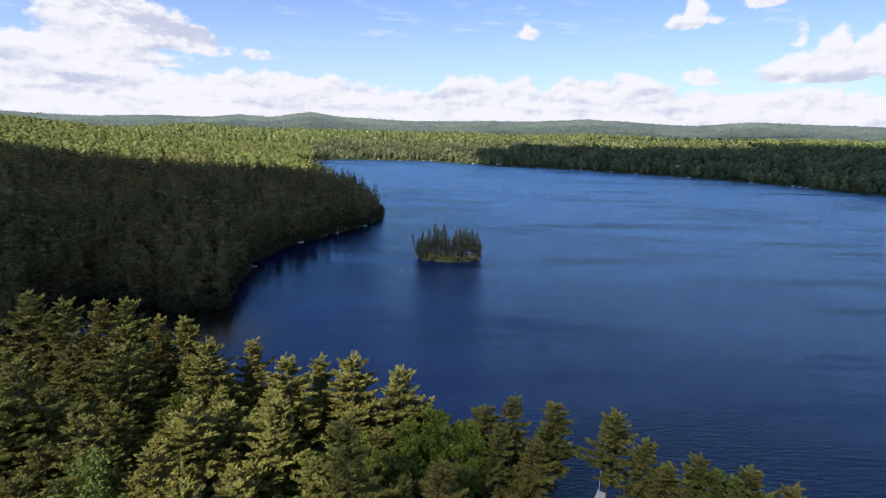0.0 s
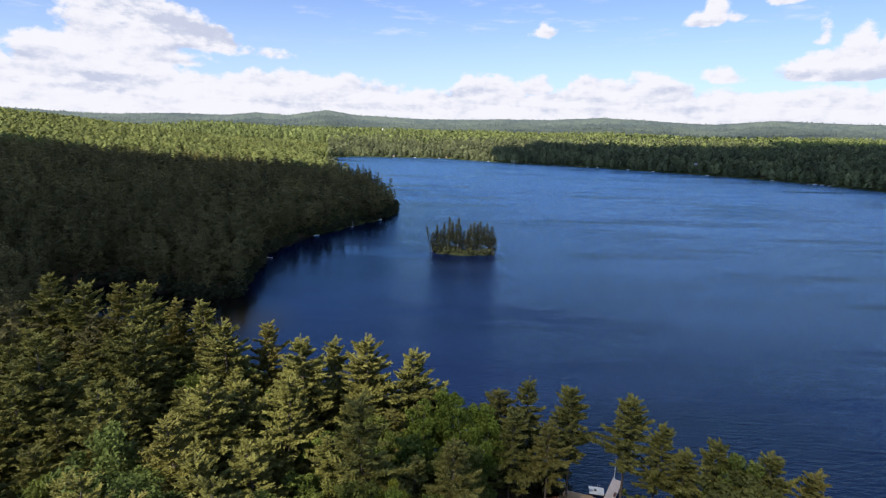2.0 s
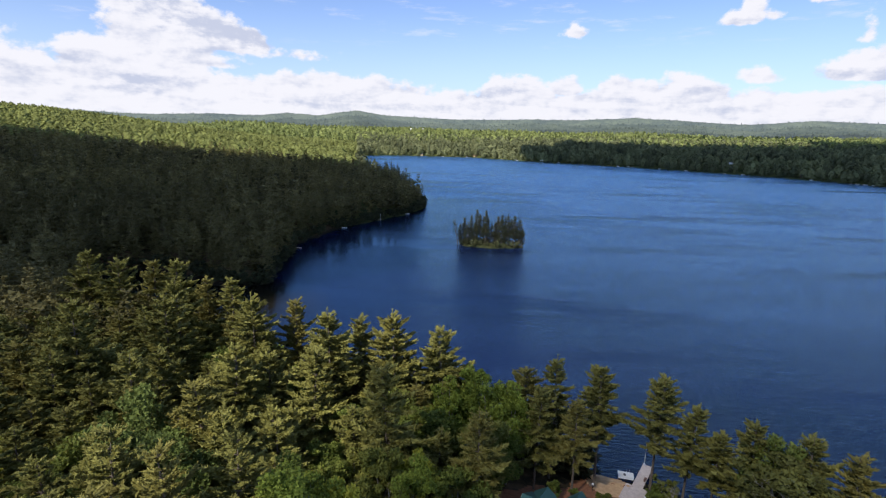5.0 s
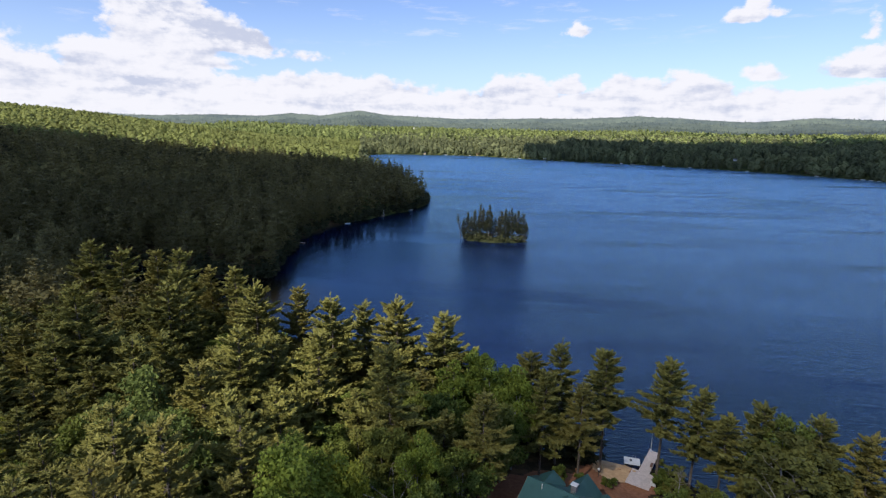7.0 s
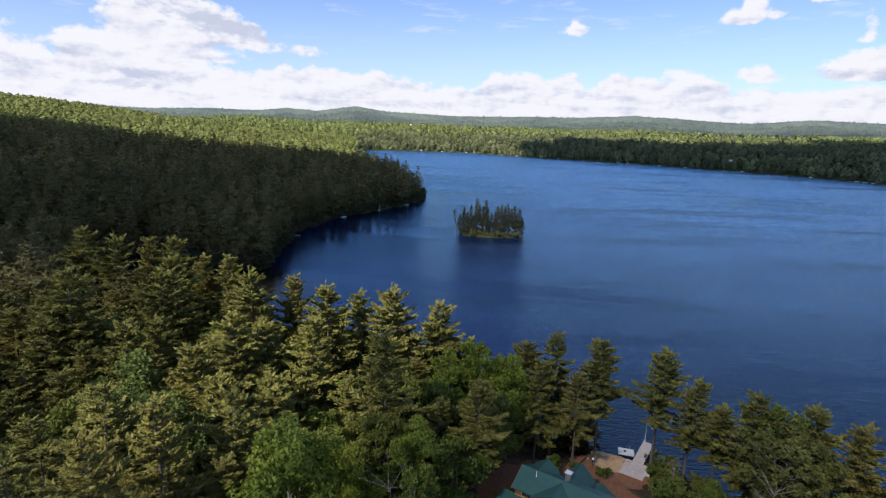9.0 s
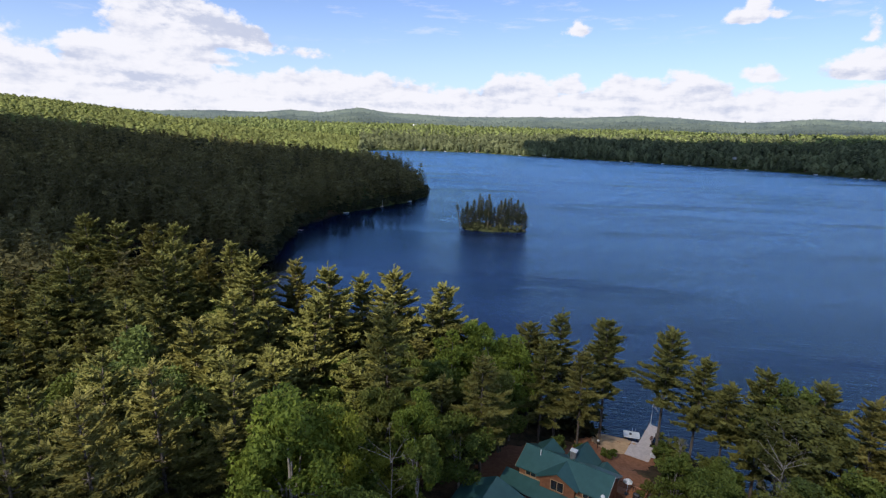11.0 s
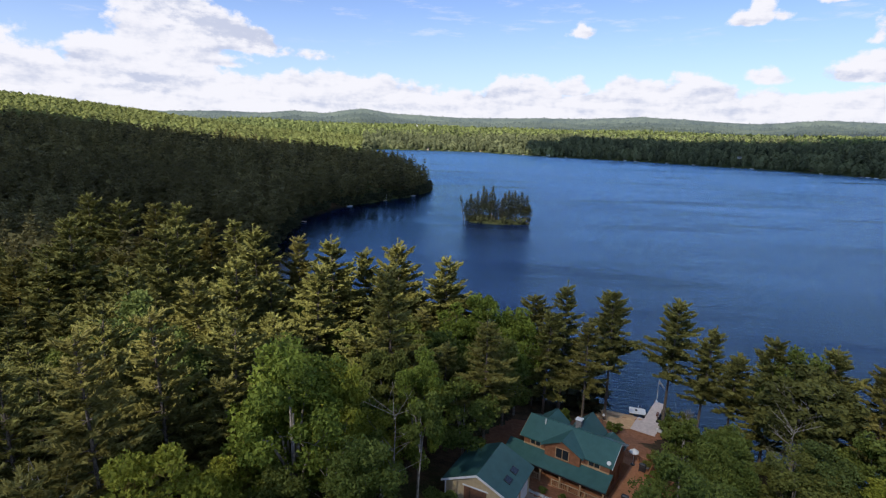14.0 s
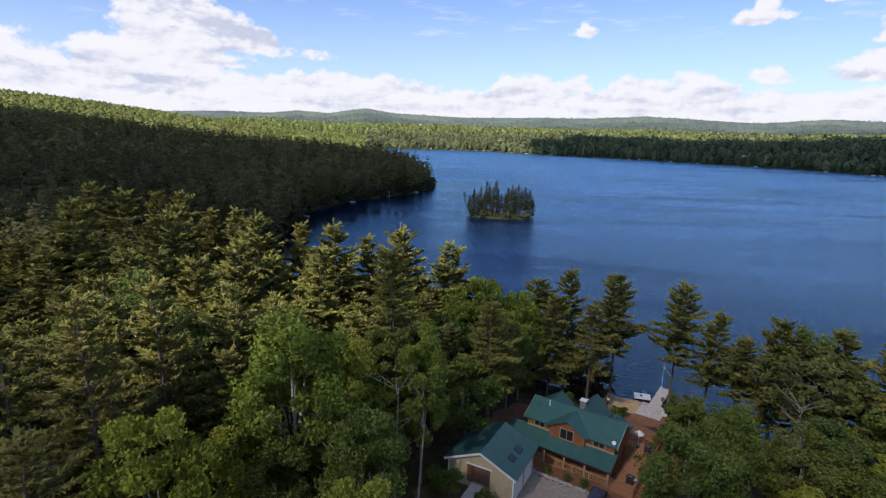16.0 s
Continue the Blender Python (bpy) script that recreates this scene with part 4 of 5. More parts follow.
M_BROWN = plain("brown_door", (0.13, 0.06, 0.035), (0.2, 0.095, 0.05), 5.0, 0.55)
M_STONE = plain("grey_stone", (0.34, 0.33, 0.31), (0.52, 0.50, 0.47), 5.0, 0.85, 0.0, 0.8, 0.05)
M_FLUE = plain("dark_grey_stone", (0.13, 0.125, 0.12), (0.24, 0.23, 0.215), 5.0, 0.9, 0.0, 0.8, 0.05)
M_DARK = plain("black_enamel", (0.015, 0.015, 0.017), (0.03, 0.03, 0.032), 6.0, 0.35)
M_METAL = plain("galvanised_metal", (0.5, 0.51, 0.52), (0.62, 0.63, 0.64), 8.0, 0.35, 0.9)
M_PIER = plain("weathered_planks", (0.56, 0.47, 0.42), (0.70, 0.60, 0.54), 2.2, 0.85, 0.0, 0.5)
M_SAND = plain("coarse_sand", (0.52, 0.32, 0.16), (0.64, 0.42, 0.23), 1.6, 0.95, 0.0, 0.6, 0.06)
M_GRAVEL = plain("grey_gravel", (0.36, 0.275, 0.21), (0.46, 0.365, 0.29), 2.0, 0.95, 0.0, 0.8, 0.04)
M_MULCH = plain("red_mulch", (0.24, 0.095, 0.042), (0.35, 0.155, 0.075), 2.0, 0.95, 0.0, 0.9, 0.08)
M_FABRIC = plain("white_canvas", (0.74, 0.73, 0.70), (0.82, 0.81, 0.78), 5.0, 0.9)
M_BLUE = plain("dark_blue_paint", (0.012, 0.016, 0.05), (0.018, 0.022, 0.065), 3.0, 0.25)
M_RED = plain("faded_red_paint", (0.30, 0.06, 0.04), (0.38, 0.09, 0.06), 3.0, 0.6)


def glass_nodes(n, b):
    b.inputs["Base Color"].default_value = (0.02, 0.025, 0.03, 1)


M_GLASS = material("window_glass", glass_nodes, 0.04, 0.0, 0.8)


def box(bm, x0, x1, y0, y1, z0, z1, bevel=0.0):
    m = Matrix.LocRotScale(((x0 + x1) / 2, (y0 + y1) / 2, (z0 + z1) / 2), None, (x1 - x0, y1 - y0, z1 - z0))
    made = bmesh.ops.create_cube(bm, size=1.0, matrix=m)["verts"]
    if bevel:
        edges = list({e for v in made for e in v.link_edges})
        bmesh.ops.bevel(bm, geom=edges, offset=bevel, segments=1, affect="EDGES")


def slab(bm, pts, down):
    """A plate with the given upper corners, that thickness straight down."""
    top = [bm.verts.new(p) for p in pts]
    low = [bm.verts.new((p[0], p[1], p[2] - down)) for p in pts]
    bm.faces.new(top)
    bm.faces.new(low[::-1])
    for i in range(len(pts)):
        j = (i + 1) % len(pts)
        bm.faces.new((top[j], top[i], low[i], low[j]))


def rod(bm, a, b, r, sides=8):
    a, b = Vector(a), Vector(b)
    m = Matrix.Translation((a + b) / 2) @ (b - a).to_track_quat("Z", "Y").to_matrix().to_4x4()
    bmesh.ops.create_cone(bm, cap_ends=True, segments=sides, radius1=r, radius2=r, depth=(b - a).length, matrix=m)


def made(name, build, mat, parent, label=""):
    """One mesh object out of what build draws into a bmesh."""
    bm = bmesh.new()
    build(bm)
    bmesh.ops.recalc_face_normals(bm, faces=bm.faces)
    me = bpy.data.meshes.new(name)
    bm.to_mesh(me)
    bm.free()
    me.materials.append(mat)
    ob = new(name, me)
    ob.parent = parent
    return tagged(ob, label) if label else ob


def wall_boxes(bm, a0, a1, z0, z1, b0, b1, holes, along="x"):
    """A straight wall from a0 to a1 with holes (from, to, sill, head) through it, in one piece."""
    xs = sorted({a0, a1, *(h[0] for h in holes), *(h[1] for h in holes)})
    zs = sorted({z0, z1, *(h[2] for h in holes), *(h[3] for h in holes)})
    solid = {(i, j): not any(h[0] - 1e-6 <= (xs[i] + xs[i + 1]) / 2 <= h[1] and h[2] <= (zs[j] + zs[j + 1]) / 2 <= h[3] for h in holes) for i in range(len(xs) - 1) for j in range(len(zs) - 1)}
    made_verts = {}

    def vert(i, j, side):
        key = (i, j, side)
        if key not in made_verts:
            b = b1 if side else b0
            made_verts[key] = bm.verts.new((xs[i], b, zs[j]) if along == "x" else (b, xs[i], zs[j]))
        return made_verts[key]
    for (i, j), full in solid.items():
        if not full:
            continue
        for side in (0, 1):
            bm.faces.new([vert(i, j, side), vert(i + 1, j, side), vert(i + 1, j + 1, side), vert(i, j + 1, side)])
        for (di, dj), (p, q) in (((-1, 0), ((i, j), (i, j + 1))), ((1, 0), ((i + 1, j), (i + 1, j + 1))), ((0, -1), ((i, j), (i + 1, j))), ((0, 1), ((i, j + 1), (i + 1, j + 1)))):
            if not solid.get((i + di, j + dj), False):
                bm.faces.new([vert(*p, 0), vert(*q, 0), vert(*q, 1), vert(*p, 1)])


def window(parent, a0, a1, z0, z1, b, along="x", mat=None):
    """Frame with one mullion and a pane behind it; b is the outer face of the wall, which looks to minus."""
    w_ = 0.09

    def bx(bm, p0, p1, q0, q1, d0, d1):
        box(bm, *((p0, p1, b + d0, b + d1) if along == "x" else (b + d0, b + d1, p0, p1)), q0, q1)

    def frame_bars(bm):
        m = (a0 + a1) / 2
        for p0, p1, q0, q1 in ((a0 - w_, a0, z0 - w_, z1 + w_), (a1, a1 + w_, z0 - w_, z1 + w_), (a0, a1, z0 - w_, z0), (a0, a1, z1, z1 + w_), (m - 0.03, m + 0.03, z0, z1)):
            bx(bm, p0, p1, q0, q1, -0.05, 0.1)
    fr = made("window", frame_bars, mat or M_TRIM, parent)
    made("pane", lambda bm: bx(bm, a0, a1, z0, z1, 0.05, 0.08), M_GLASS, fr)
    return fr


def railing(parent, a, b, z, mat, posts=5):
    """A rail between two points of a deck at height z."""
    a, b = Vector((*a, z)), Vector((*b, z))
    rail = made("railing", lambda bm: (rod(bm, a + Vector((0, 0, 0.95)), b + Vector((0, 0, 0.95)), 0.06, 6), rod(bm, a + Vector((0, 0, 0.15)), b + Vector((0, 0, 0.15)), 0.04, 6)), mat, parent)
    for k in range(posts + 1):
        p = a + (b - a) * k / posts
        made("post", lambda bm: box(bm, p.x - 0.06, p.x + 0.06, p.y - 0.06, p.y + 0.06, z - 0.1, z + 1.05), mat, rail)
    n = int((b - a).length / 0.25)

    def balusters(bm):
        for i in range(1, n):
            q = a + (b - a) * i / n
            box(bm, q.x - 0.02, q.x + 0.02, q.y - 0.02, q.y + 0.02, z + 0.15, z + 0.95)
    made("balusters", balusters, mat, rail)


def build_house():
    house = new("lake_house")
    house.matrix_basis = pose(12.7, 69.9, 2.0, 0, 0, -29.4)
    tagged(house, "log-sided lake house with a green metal roof and porch", "house")
    U, R, E = 5.9, 6.5, 4.75

    def front(bm):
        wall_boxes(bm, -U, U, -0.6, 4.7, -2.75, -2.55, [(-4.9, -3.5, 3.75, 4.5), (3.2, 4.6, 3.75, 4.5), (-4.4, -3.2, 1.2, 2.6), (-1.0, 0.0, 0.5, 2.6), (2.2, 3.8, 1.2, 2.6)])
    made("wall", front, M_LOG, house)
    made("wall", lambda bm: wall_boxes(bm, -U, U, -0.6, 4.7, 2.85, 3.05, [(-3.5, -1.5, 1.0, 2.6), (1.5, 4.0, 0.5, 2.7)]), M_LOG, house)

    def gable_wall(sign):
        def draw(bm):
            x0, x1 = (U - 0.2, U) if sign > 0 else (-U, -U + 0.2)
            wall_boxes(bm, -2.55, 2.85, -0.6, 4.7, x0, x1, [(-1.4, -0.2, 1.1, 2.5), (1.0, 2.0, 0.5, 2.6)] if sign > 0 else [(-0.8, 0.8, 1.1, 2.5)], "y")
            pts = [(-2.75, 4.7), (3.05, 4.7), (0.1, 6.3)]
            lo, hi = [bm.verts.new((x0, p, q)) for p, q in pts], [bm.verts.new((x1, p, q)) for p, q in pts]
            bm.faces.new(lo)
            bm.faces.new(hi[::-1])
            for i in range(3):
                bm.faces.new((lo[i], lo[(i + 1) % 3], hi[(i + 1) % 3], hi[i]))
        return draw
    made("wall", gable_wall(1), M_LOG, house)
    made("wall", gable_wall(-1), M_LOG, house)
    for a0, a1, z0, z1 in ((-4.9, -3.5, 3.75, 4.5), (3.2, 4.6, 3.75, 4.5), (-4.4, -3.2, 1.2, 2.6), (2.2, 3.8, 1.2, 2.6)):
        window(house, a0, a1, z0, z1, -2.75)
    made("door", lambda bm: box(bm, -0.95, -0.05, -2.72, -2.66, 0.5, 2.55), M_BROWN, house, "brown front door under the porch")
    # main roof in two planes
    u1 = 6.35
    main = made("roof", lambda bm: (slab(bm, [(-u1, 0, R), (u1, 0, R), (u1, -3.2, E), (-u1, -3.2, E)], 0.16)), M_ROOF, house)
    made("roof", lambda bm: (slab(bm, [(-u1, 0, R), (u1, 0, R), (u1, 3.45, E), (-u1, 3.45, E)], 0.16)), M_ROOF, house)
    made("ridge_cap", lambda bm: rod(bm, (-u1, 0, R), (u1, 0, R), 0.07, 6), M_ROOF, main)
    for sx in (-u1, u1):
        made("fascia", lambda bm: (slab(bm, [(sx - 0.03, 0, R - 0.02), (sx + 0.03, 0, R - 0.02), (sx + 0.03, -3.22, E - 0.02), (sx - 0.03, -3.22, E - 0.02)], 0.24),
                                   slab(bm, [(sx - 0.03, 0, R - 0.02), (sx + 0.03, 0, R - 0.02), (sx + 0.03, 3.47, E - 0.02), (sx - 0.03, 3.47, E - 0.02)], 0.24)), M_TRIM if sx < 0 else M_WHITE, main)
    # front cross gable
    c, hw, zt, ze, vf = -0.15, 2.9, 6.35, 4.85, -3.85
    dormer = made("dormer", lambda bm: (slab(bm, [(c, vf, zt), (c, 0.0, zt), (c - hw, -2.9, ze), (c - hw, vf, ze)], 0.14), slab(bm, [(c, vf, zt), (c, 0.0, zt), (c + hw, -2.9, ze), (c + hw, vf, ze)], 0.14)), M_ROOF, house, "gabled dormer under green metal")

    def dormer_wall(bm):
        wall_boxes(bm, c - 2.4, c + 2.4, 3.3, 4.95, -3.35, -3.2, [(c - 0.85, c + 0.85, 3.55, 4.9)])
        pts = [(c - 2.4, 4.95), (c + 2.4, 4.95), (c, 6.18)]
        lo, hi = [bm.verts.new((p, -3.35, q)) for p, q in pts], [bm.verts.new((p, -3.2, q)) for p, q in pts]
        bm.faces.new(lo)
        bm.faces.new(hi[::-1])
        for i in range(3):
            bm.faces.new((lo[i], lo[(i + 1) % 3], hi[(i + 1) % 3], hi[i]))
        for sx in (c - 2.4, c + 2.25):
            box(bm, sx, sx + 0.15, -3.2, -2.75, 3.3, 4.9)
    made("dormer_wall", dormer_wall, M_LOG, dormer)
    window(dormer, c - 0.85, c + 0.85, 3.55, 4.9, -3.35)
    # gables towards the lake
    for gu, gv, zr, half, drop in ((-4.0, 3.9, 6.3, 2.0, 1.5), (0.5, 5.7, 6.55, 2.3, 2.3), (3.6, 5.6, 4.6, 2.1, 1.3)):
        gab = made("rear_gable", lambda bm: (slab(bm, [(gu, gv, zr), (gu, 0.4, zr), (gu - half, 0.4 + 1.4, zr - drop), (gu - half, gv, zr - drop)], 0.14), slab(bm, [(gu, gv, zr), (gu, 0.4, zr), (gu + half, 0.4 + 1.4, zr - drop), (gu + half, gv, zr - drop)], 0.14)), M_ROOF, house, "lakeside gable under green metal")

        def rear_wall(bm):
            w2, v1 = half - 0.3, gv - 0.35
            z1 = zr - drop * (w2 / half) - 0.15
            box(bm, gu - w2, gu + w2, 3.05, v1, -0.6, z1)
            pts = [(gu - w2, z1), (gu + w2, z1), (gu, zr - 0.16)]
            lo, hi = [bm.verts.new((p, v1 - 0.15, q)) for p, q in pts], [bm.verts.new((p, v1, q)) for p, q in pts]
            bm.faces.new(lo)
            bm.faces.new(hi[::-1])
            for i in range(3):
                bm.faces.new((lo[i], lo[(i + 1) % 3], hi[(i + 1) % 3], hi[i]))
        made("gable_wall", rear_wall, M_LOG, gab)
    # porch
    porch = made("porch_roof", lambda bm: slab(bm, [(-8.0, -2.6, 3.55), (6.35, -2.6, 3.55), (6.35, -5.2, 2.5), (-8.0, -5.2, 2.5)], 0.14), M_ROOF, house)
    made("flashing", lambda bm: box(bm, -5.9, 5.9, -2.84, -2.76, 3.5, 3.68), M_TRIM, porch)
    made("gutter", lambda bm: box(bm, -8.0, 6.35, -5.31, -5.21, 2.33, 2.47), M_DARK, porch)
    made("porch_floor", lambda bm: box(bm, -8.0, 6.3, -5.2, -2.78, 0.2, 0.45), M_DECK, house)
    for px in (-7.7, -5.0, -2.3, 0.4, 3.1, 6.0):
        made("porch_post", lambda bm: box(bm, px - 0.1, px + 0.1, -5.05, -4.85, 0.45, 2.42), M_TRIM, house)
    railing(house, (-7.7, -5.1), (-2.2, -5.1), 0.45, M_TRIM, 3)
    railing(house, (-0.6, -5.1), (6.0, -5.1), 0.45, M_TRIM, 3)
    made("steps", lambda bm: [box(bm, -2.1, -0.7, -5.5 - 0.3 * k, -5.2 - 0.3 * k, -0.7, 0.3 - 0.17 * k) for k in range(3)], M_DECK, house, "stained wooden porch steps")
    # side deck
    made("deck", lambda bm: (box(bm, 6.35, 9.2, -5.4, 7.2, 0.2, 0.42), box(bm, -1.6, 6.3, 5.75, 7.2, 0.2, 0.42)), M_DECK, house, "reddish stained timber deck")

    def deck_legs(bm):
        for px, py in ((6.6, -5.1), (9.0, -5.1), (9.0, -1.0), (9.0, 3.0), (9.0, 7.0), (5.0, 7.0), (1.5, 7.0), (-1.4, 7.0)):
            box(bm, px - 0.08, px + 0.08, py - 0.08, py + 0.08, -2.2, 0.2)
    made("deck_supports", deck_legs, M_TRIM, house)
    railing(house, (9.1, -5.3), (9.1, 7.1), 0.42, M_DECK, 6)
    railing(house, (9.1, 7.1), (-1.5, 7.1), 0.42, M_DECK, 5)
    # chimney, vent, dish
    chimney = made("chimney", lambda bm: box(bm, -0.12, 0.66, 0.6, 1.3, 4.5, 7.4, 0.03), M_FLUE, house, "grey stone chimney")
    made("chimney_cap", lambda bm: box(bm, -0.2, 0.74, 0.52, 1.38, 7.41, 7.52, 0.02), M_WHITE, chimney, "pale concrete chimney cap")
    made("vent_pipe", lambda bm: rod(bm, (-3.75, -0.8, 5.9), (-3.75, -0.8, 6.85), 0.07), M_WHITE, house, "white vent pipe")
    dish = made("dish_mast", lambda bm: rod(bm, (5.85, -3.1, 4.55), (5.85, -3.1, 5.35), 0.03), M_METAL, house)
    made("dish", lambda bm: bmesh.ops.create_cone(bm, cap_ends=True, segments=20, radius1=0.27, radius2=0.21, depth=0.06, matrix=Matrix.Translation((5.85, -3.25, 5.35)) @ pose(0, 0, 0, 60, 0, 20)), M_WHITE, dish, "white satellite dish")
    return house


build_house()


def build_garage():
    g = new("garage")
    g.matrix_basis = pose(0.09, 57.29, 4.1, 0, 0, -22.1)
    tagged(g, "tan-sided garage with white trim and a green metal roof", "garage")
    H, E, R = 4.0, 3.0, 4.8

    def gable(v0, v1, holes):
        def draw(bm):
            wall_boxes(bm, -H, H, -0.6, E, v0, v1, holes)
            pts = [(-H, E), (H, E), (0, R - 0.22)]
            lo, hi = [bm.verts.new((p, v0, q)) for p, q in pts], [bm.verts.new((p, v1, q)) for p, q in pts]
            bm.faces.new(lo)
            bm.faces.new(hi[::-1])
            for i in range(3):
                bm.faces.new((lo[i], lo[(i + 1) % 3], hi[(i + 1) % 3], hi[i]))
        return draw
    made("wall", gable(0.35, 0.5, [(-1.6, 1.2, 0.6, 2.75)]), M_TAN, g)
    made("wall", gable(7.1, 7.25, []), M_TAN, g)
    made("wall", lambda bm: box(bm, -H, -H + 0.15, 0.5, 7.1, -0.6, E), M_TAN, g)
    made("wall", lambda bm: wall_boxes(bm, 0.5, 7.1, -0.6, E, H - 0.15, H, [(0.9, 3.6, -0.5, 2.3), (4.1, 6.8, -0.5, 2.3)], "y"), M_TAN, g)
    for y0 in (0.9, 4.1):
        d = made("garage_door", lambda bm: box(bm, H - 0.1, H - 0.05, y0 + 0.01, y0 + 2.69, -0.5, 2.29), M_WHITE, g, "white panelled garage door")
        made("panel", lambda bm: [box(bm, H - 0.05, H - 0.02, y0 + 0.1 + 0.65 * i, y0 + 0.65 + 0.65 * i, -0.4 + 0.67 * j, 0.15 + 0.67 * j) for i in range(4) for j in range(4)], M_WHITE, d)
    for sx in (-1, 1):
        roof = made("roof", lambda bm: slab(bm, [(0, 0, R), (0, 7.7, R), (sx * 4.4, 7.7, E - 0.18), (sx * 4.4, 0, E - 0.18)], 0.15), M_ROOF, g)
        made("bargeboard", lambda bm: slab(bm, [(0, -0.08, R + 0.02), (0, -0.01, R + 0.02), (sx * 4.45, -0.01, E - 0.18), (sx * 4.45, -0.08, E - 0.18)], 0.26), M_WHITE, roof, "white gable trim board")
        made("corner_board", lambda bm: box(bm, sx * 4.0 - 0.08, sx * 4.0 + 0.08, 0.28, 0.345, -0.5, E - 0.1), M_WHITE, g)
    # doorway with brown folding doors on the gable
    made("door_recess", lambda bm: box(bm, -0.9, 0.5, 0.46, 0.49, 0.6, 2.75), M_BROWN, g, "dark brown inner door")
    for a, b in ((-1.6, -0.9), (0.5, 1.2)):
        made("door", lambda bm: box(bm, a, b, 0.28, 0.34, 0.6, 2.75), M_BROWN, g, "brown wooden door leaf")
    made("head_trim", lambda bm: box(bm, -1.8, 1.4, 0.27, 0.345, 2.76, 2.92), M_WHITE, g)
    made("sill_board", lambda bm: box(bm, 0.2, 3.5, 0.27, 0.345, -0.4, -0.2), M_WHITE, g)
    made("ramp", lambda bm: slab(bm, [(-1.0, 0.25, 0.55), (0.4, 0.25, 0.55), (-0.1, -3.4, -0.3), (-1.3, -3.4, -0.3)], 0.18), M_PIER, g, "grey plank ramp up to the door")
    for y0 in (2.2, 4.2):
        f = (R - (E - 0.18)) / 4.4

        def sky_frame(bm):
            x0, x1 = 2.45, 3.25
            slab(bm, [(x0, y0, R - f * x0 + 0.1), (x1, y0, R - f * x1 + 0.1), (x1, y0 + 1.1, R - f * x1 + 0.1), (x0, y0 + 1.1, R - f * x0 + 0.1)], 0.12)
        sk = made("skylight", sky_frame, M_DARK, g, "dark framed skylight")
        made("pane", lambda bm: slab(bm, [(2.52, y0 + 0.08, R - f * 2.52 + 0.115), (3.18, y0 + 0.08, R - f * 3.18 + 0.115), (3.18, y0 + 1.02, R - f * 3.18 + 0.115), (2.52, y0 + 1.02, R - f * 2.52 + 0.115)], 0.012), M_GLASS, sk)


build_garage()


# ---- yard: drive, beds, beach, laid over the ground ----
def drape(name, inside, x0, x1, y0, y1, step, lift, mat, label, category):
    xs, ys = np.arange(x0, x1, step), np.arange(y0, y1, step)
    X, Y = np.meshgrid(xs, ys, indexing="ij")
    Z = height(X, Y) + lift
    m = len(ys)
    i, j = np.meshgrid(np.arange(len(xs) - 1), np.arange(m - 1), indexing="ij")
    q = (i * m + j).reshape(-1)
    keep = inside(X, Y)[:-1, :-1].reshape(-1)
    ob = new(name, mesh_from(name, np.stack([X, Y, Z], -1).reshape(-1, 3), np.stack([q, q + m, q + m + 1, q + 1], -1)[keep], [mat], smooth=True))
    return tagged(ob, label, category, kind="structure")


def wobble(x, y):
    return 0.5 * np.sin(x * 1.3 + 2 * np.sin(y * 0.7)) + 0.3 * np.sin(y * 2.1)


drape("drive", lambda x, y: ((y - 61.6) + 0.5 * (x - 8) < 0.3 + 0.4 * wobble(x, y)) & (x > 4.4 + 0.36 * (y - 58)) & (x < 13.6 + 0.3 * wobble(y, x)), 2, 16, 36, 66, 0.4, 0.10, M_GRAVEL, "pale grey gravel drive beside the garage", "driveway")
drape("yard", lambda x, y: (np.hypot((x - 13) / 13, (y - 72) / 13) < 1 + 0.06 * wobble(x, y)) | (np.hypot((x - 22.3) / 6.2, (y - 84.5) / 5.6) < 1 + 0.1 * wobble(x, y)), -2, 30, 56, 91, 0.5, 0.06, M_MULCH, "reddish mulch and bare soil round the house", "yard")
drape("beach", lambda x, y: (np.hypot((x - 22.8) / 3.6, (y - 88.0) / 3.4) < 1 + 0.1 * wobble(x, y)), 17, 29, 83, 94, 0.35, 0.10, M_SAND, "small patch of coarse tan sand by the water", "beach")


def build_dock():
    dock = new("dock")
    dock.matrix_basis = pose(25.9, 83.9, 0.0, 0, 0, -29)
    tagged(dock, "weathered grey plank dock reaching into the lake", "dock")
    made("landing", lambda bm: [box(bm, -1.9, 1.9, 0.2 * k, 0.2 * k + 0.185, 0.55, 0.62) for k in range(23)], M_PIER, dock)
    made("walkway", lambda bm: [box(bm, -0.9, 0.9, 4.62 + 0.2 * k, 4.62 + 0.2 * k + 0.185, 0.55, 0.62) for k in range(37)], M_PIER, dock)
    made("stringers", lambda bm: [box(bm, a, a + 0.1, 0.0, 12.0, 0.38, 0.545) for a in (-0.85, 0.75)] + [box(bm, a, a + 0.1, 0.0, 4.6, 0.38, 0.545) for a in (-1.85, 1.75)], M_BARK, dock)
    for px, py in ((-0.95, 6), (0.95, 6), (-0.95, 9), (0.95, 9), (-0.95, 12), (0.95, 12)):
        made("pile", lambda bm: rod(bm, (px, py, -3.0), (px, py, 0.95), 0.08), M_BARK, dock)
    made("bench", lambda bm: (box(bm, 0.45, 0.85, 6.6, 7.6, 0.95, 1.0), box(bm, 0.5, 0.8, 6.7, 6.78, 0.62, 0.95), box(bm, 0.5, 0.8, 7.42, 7.5, 0.62, 0.95)), M_BROWN, dock)


build_dock()


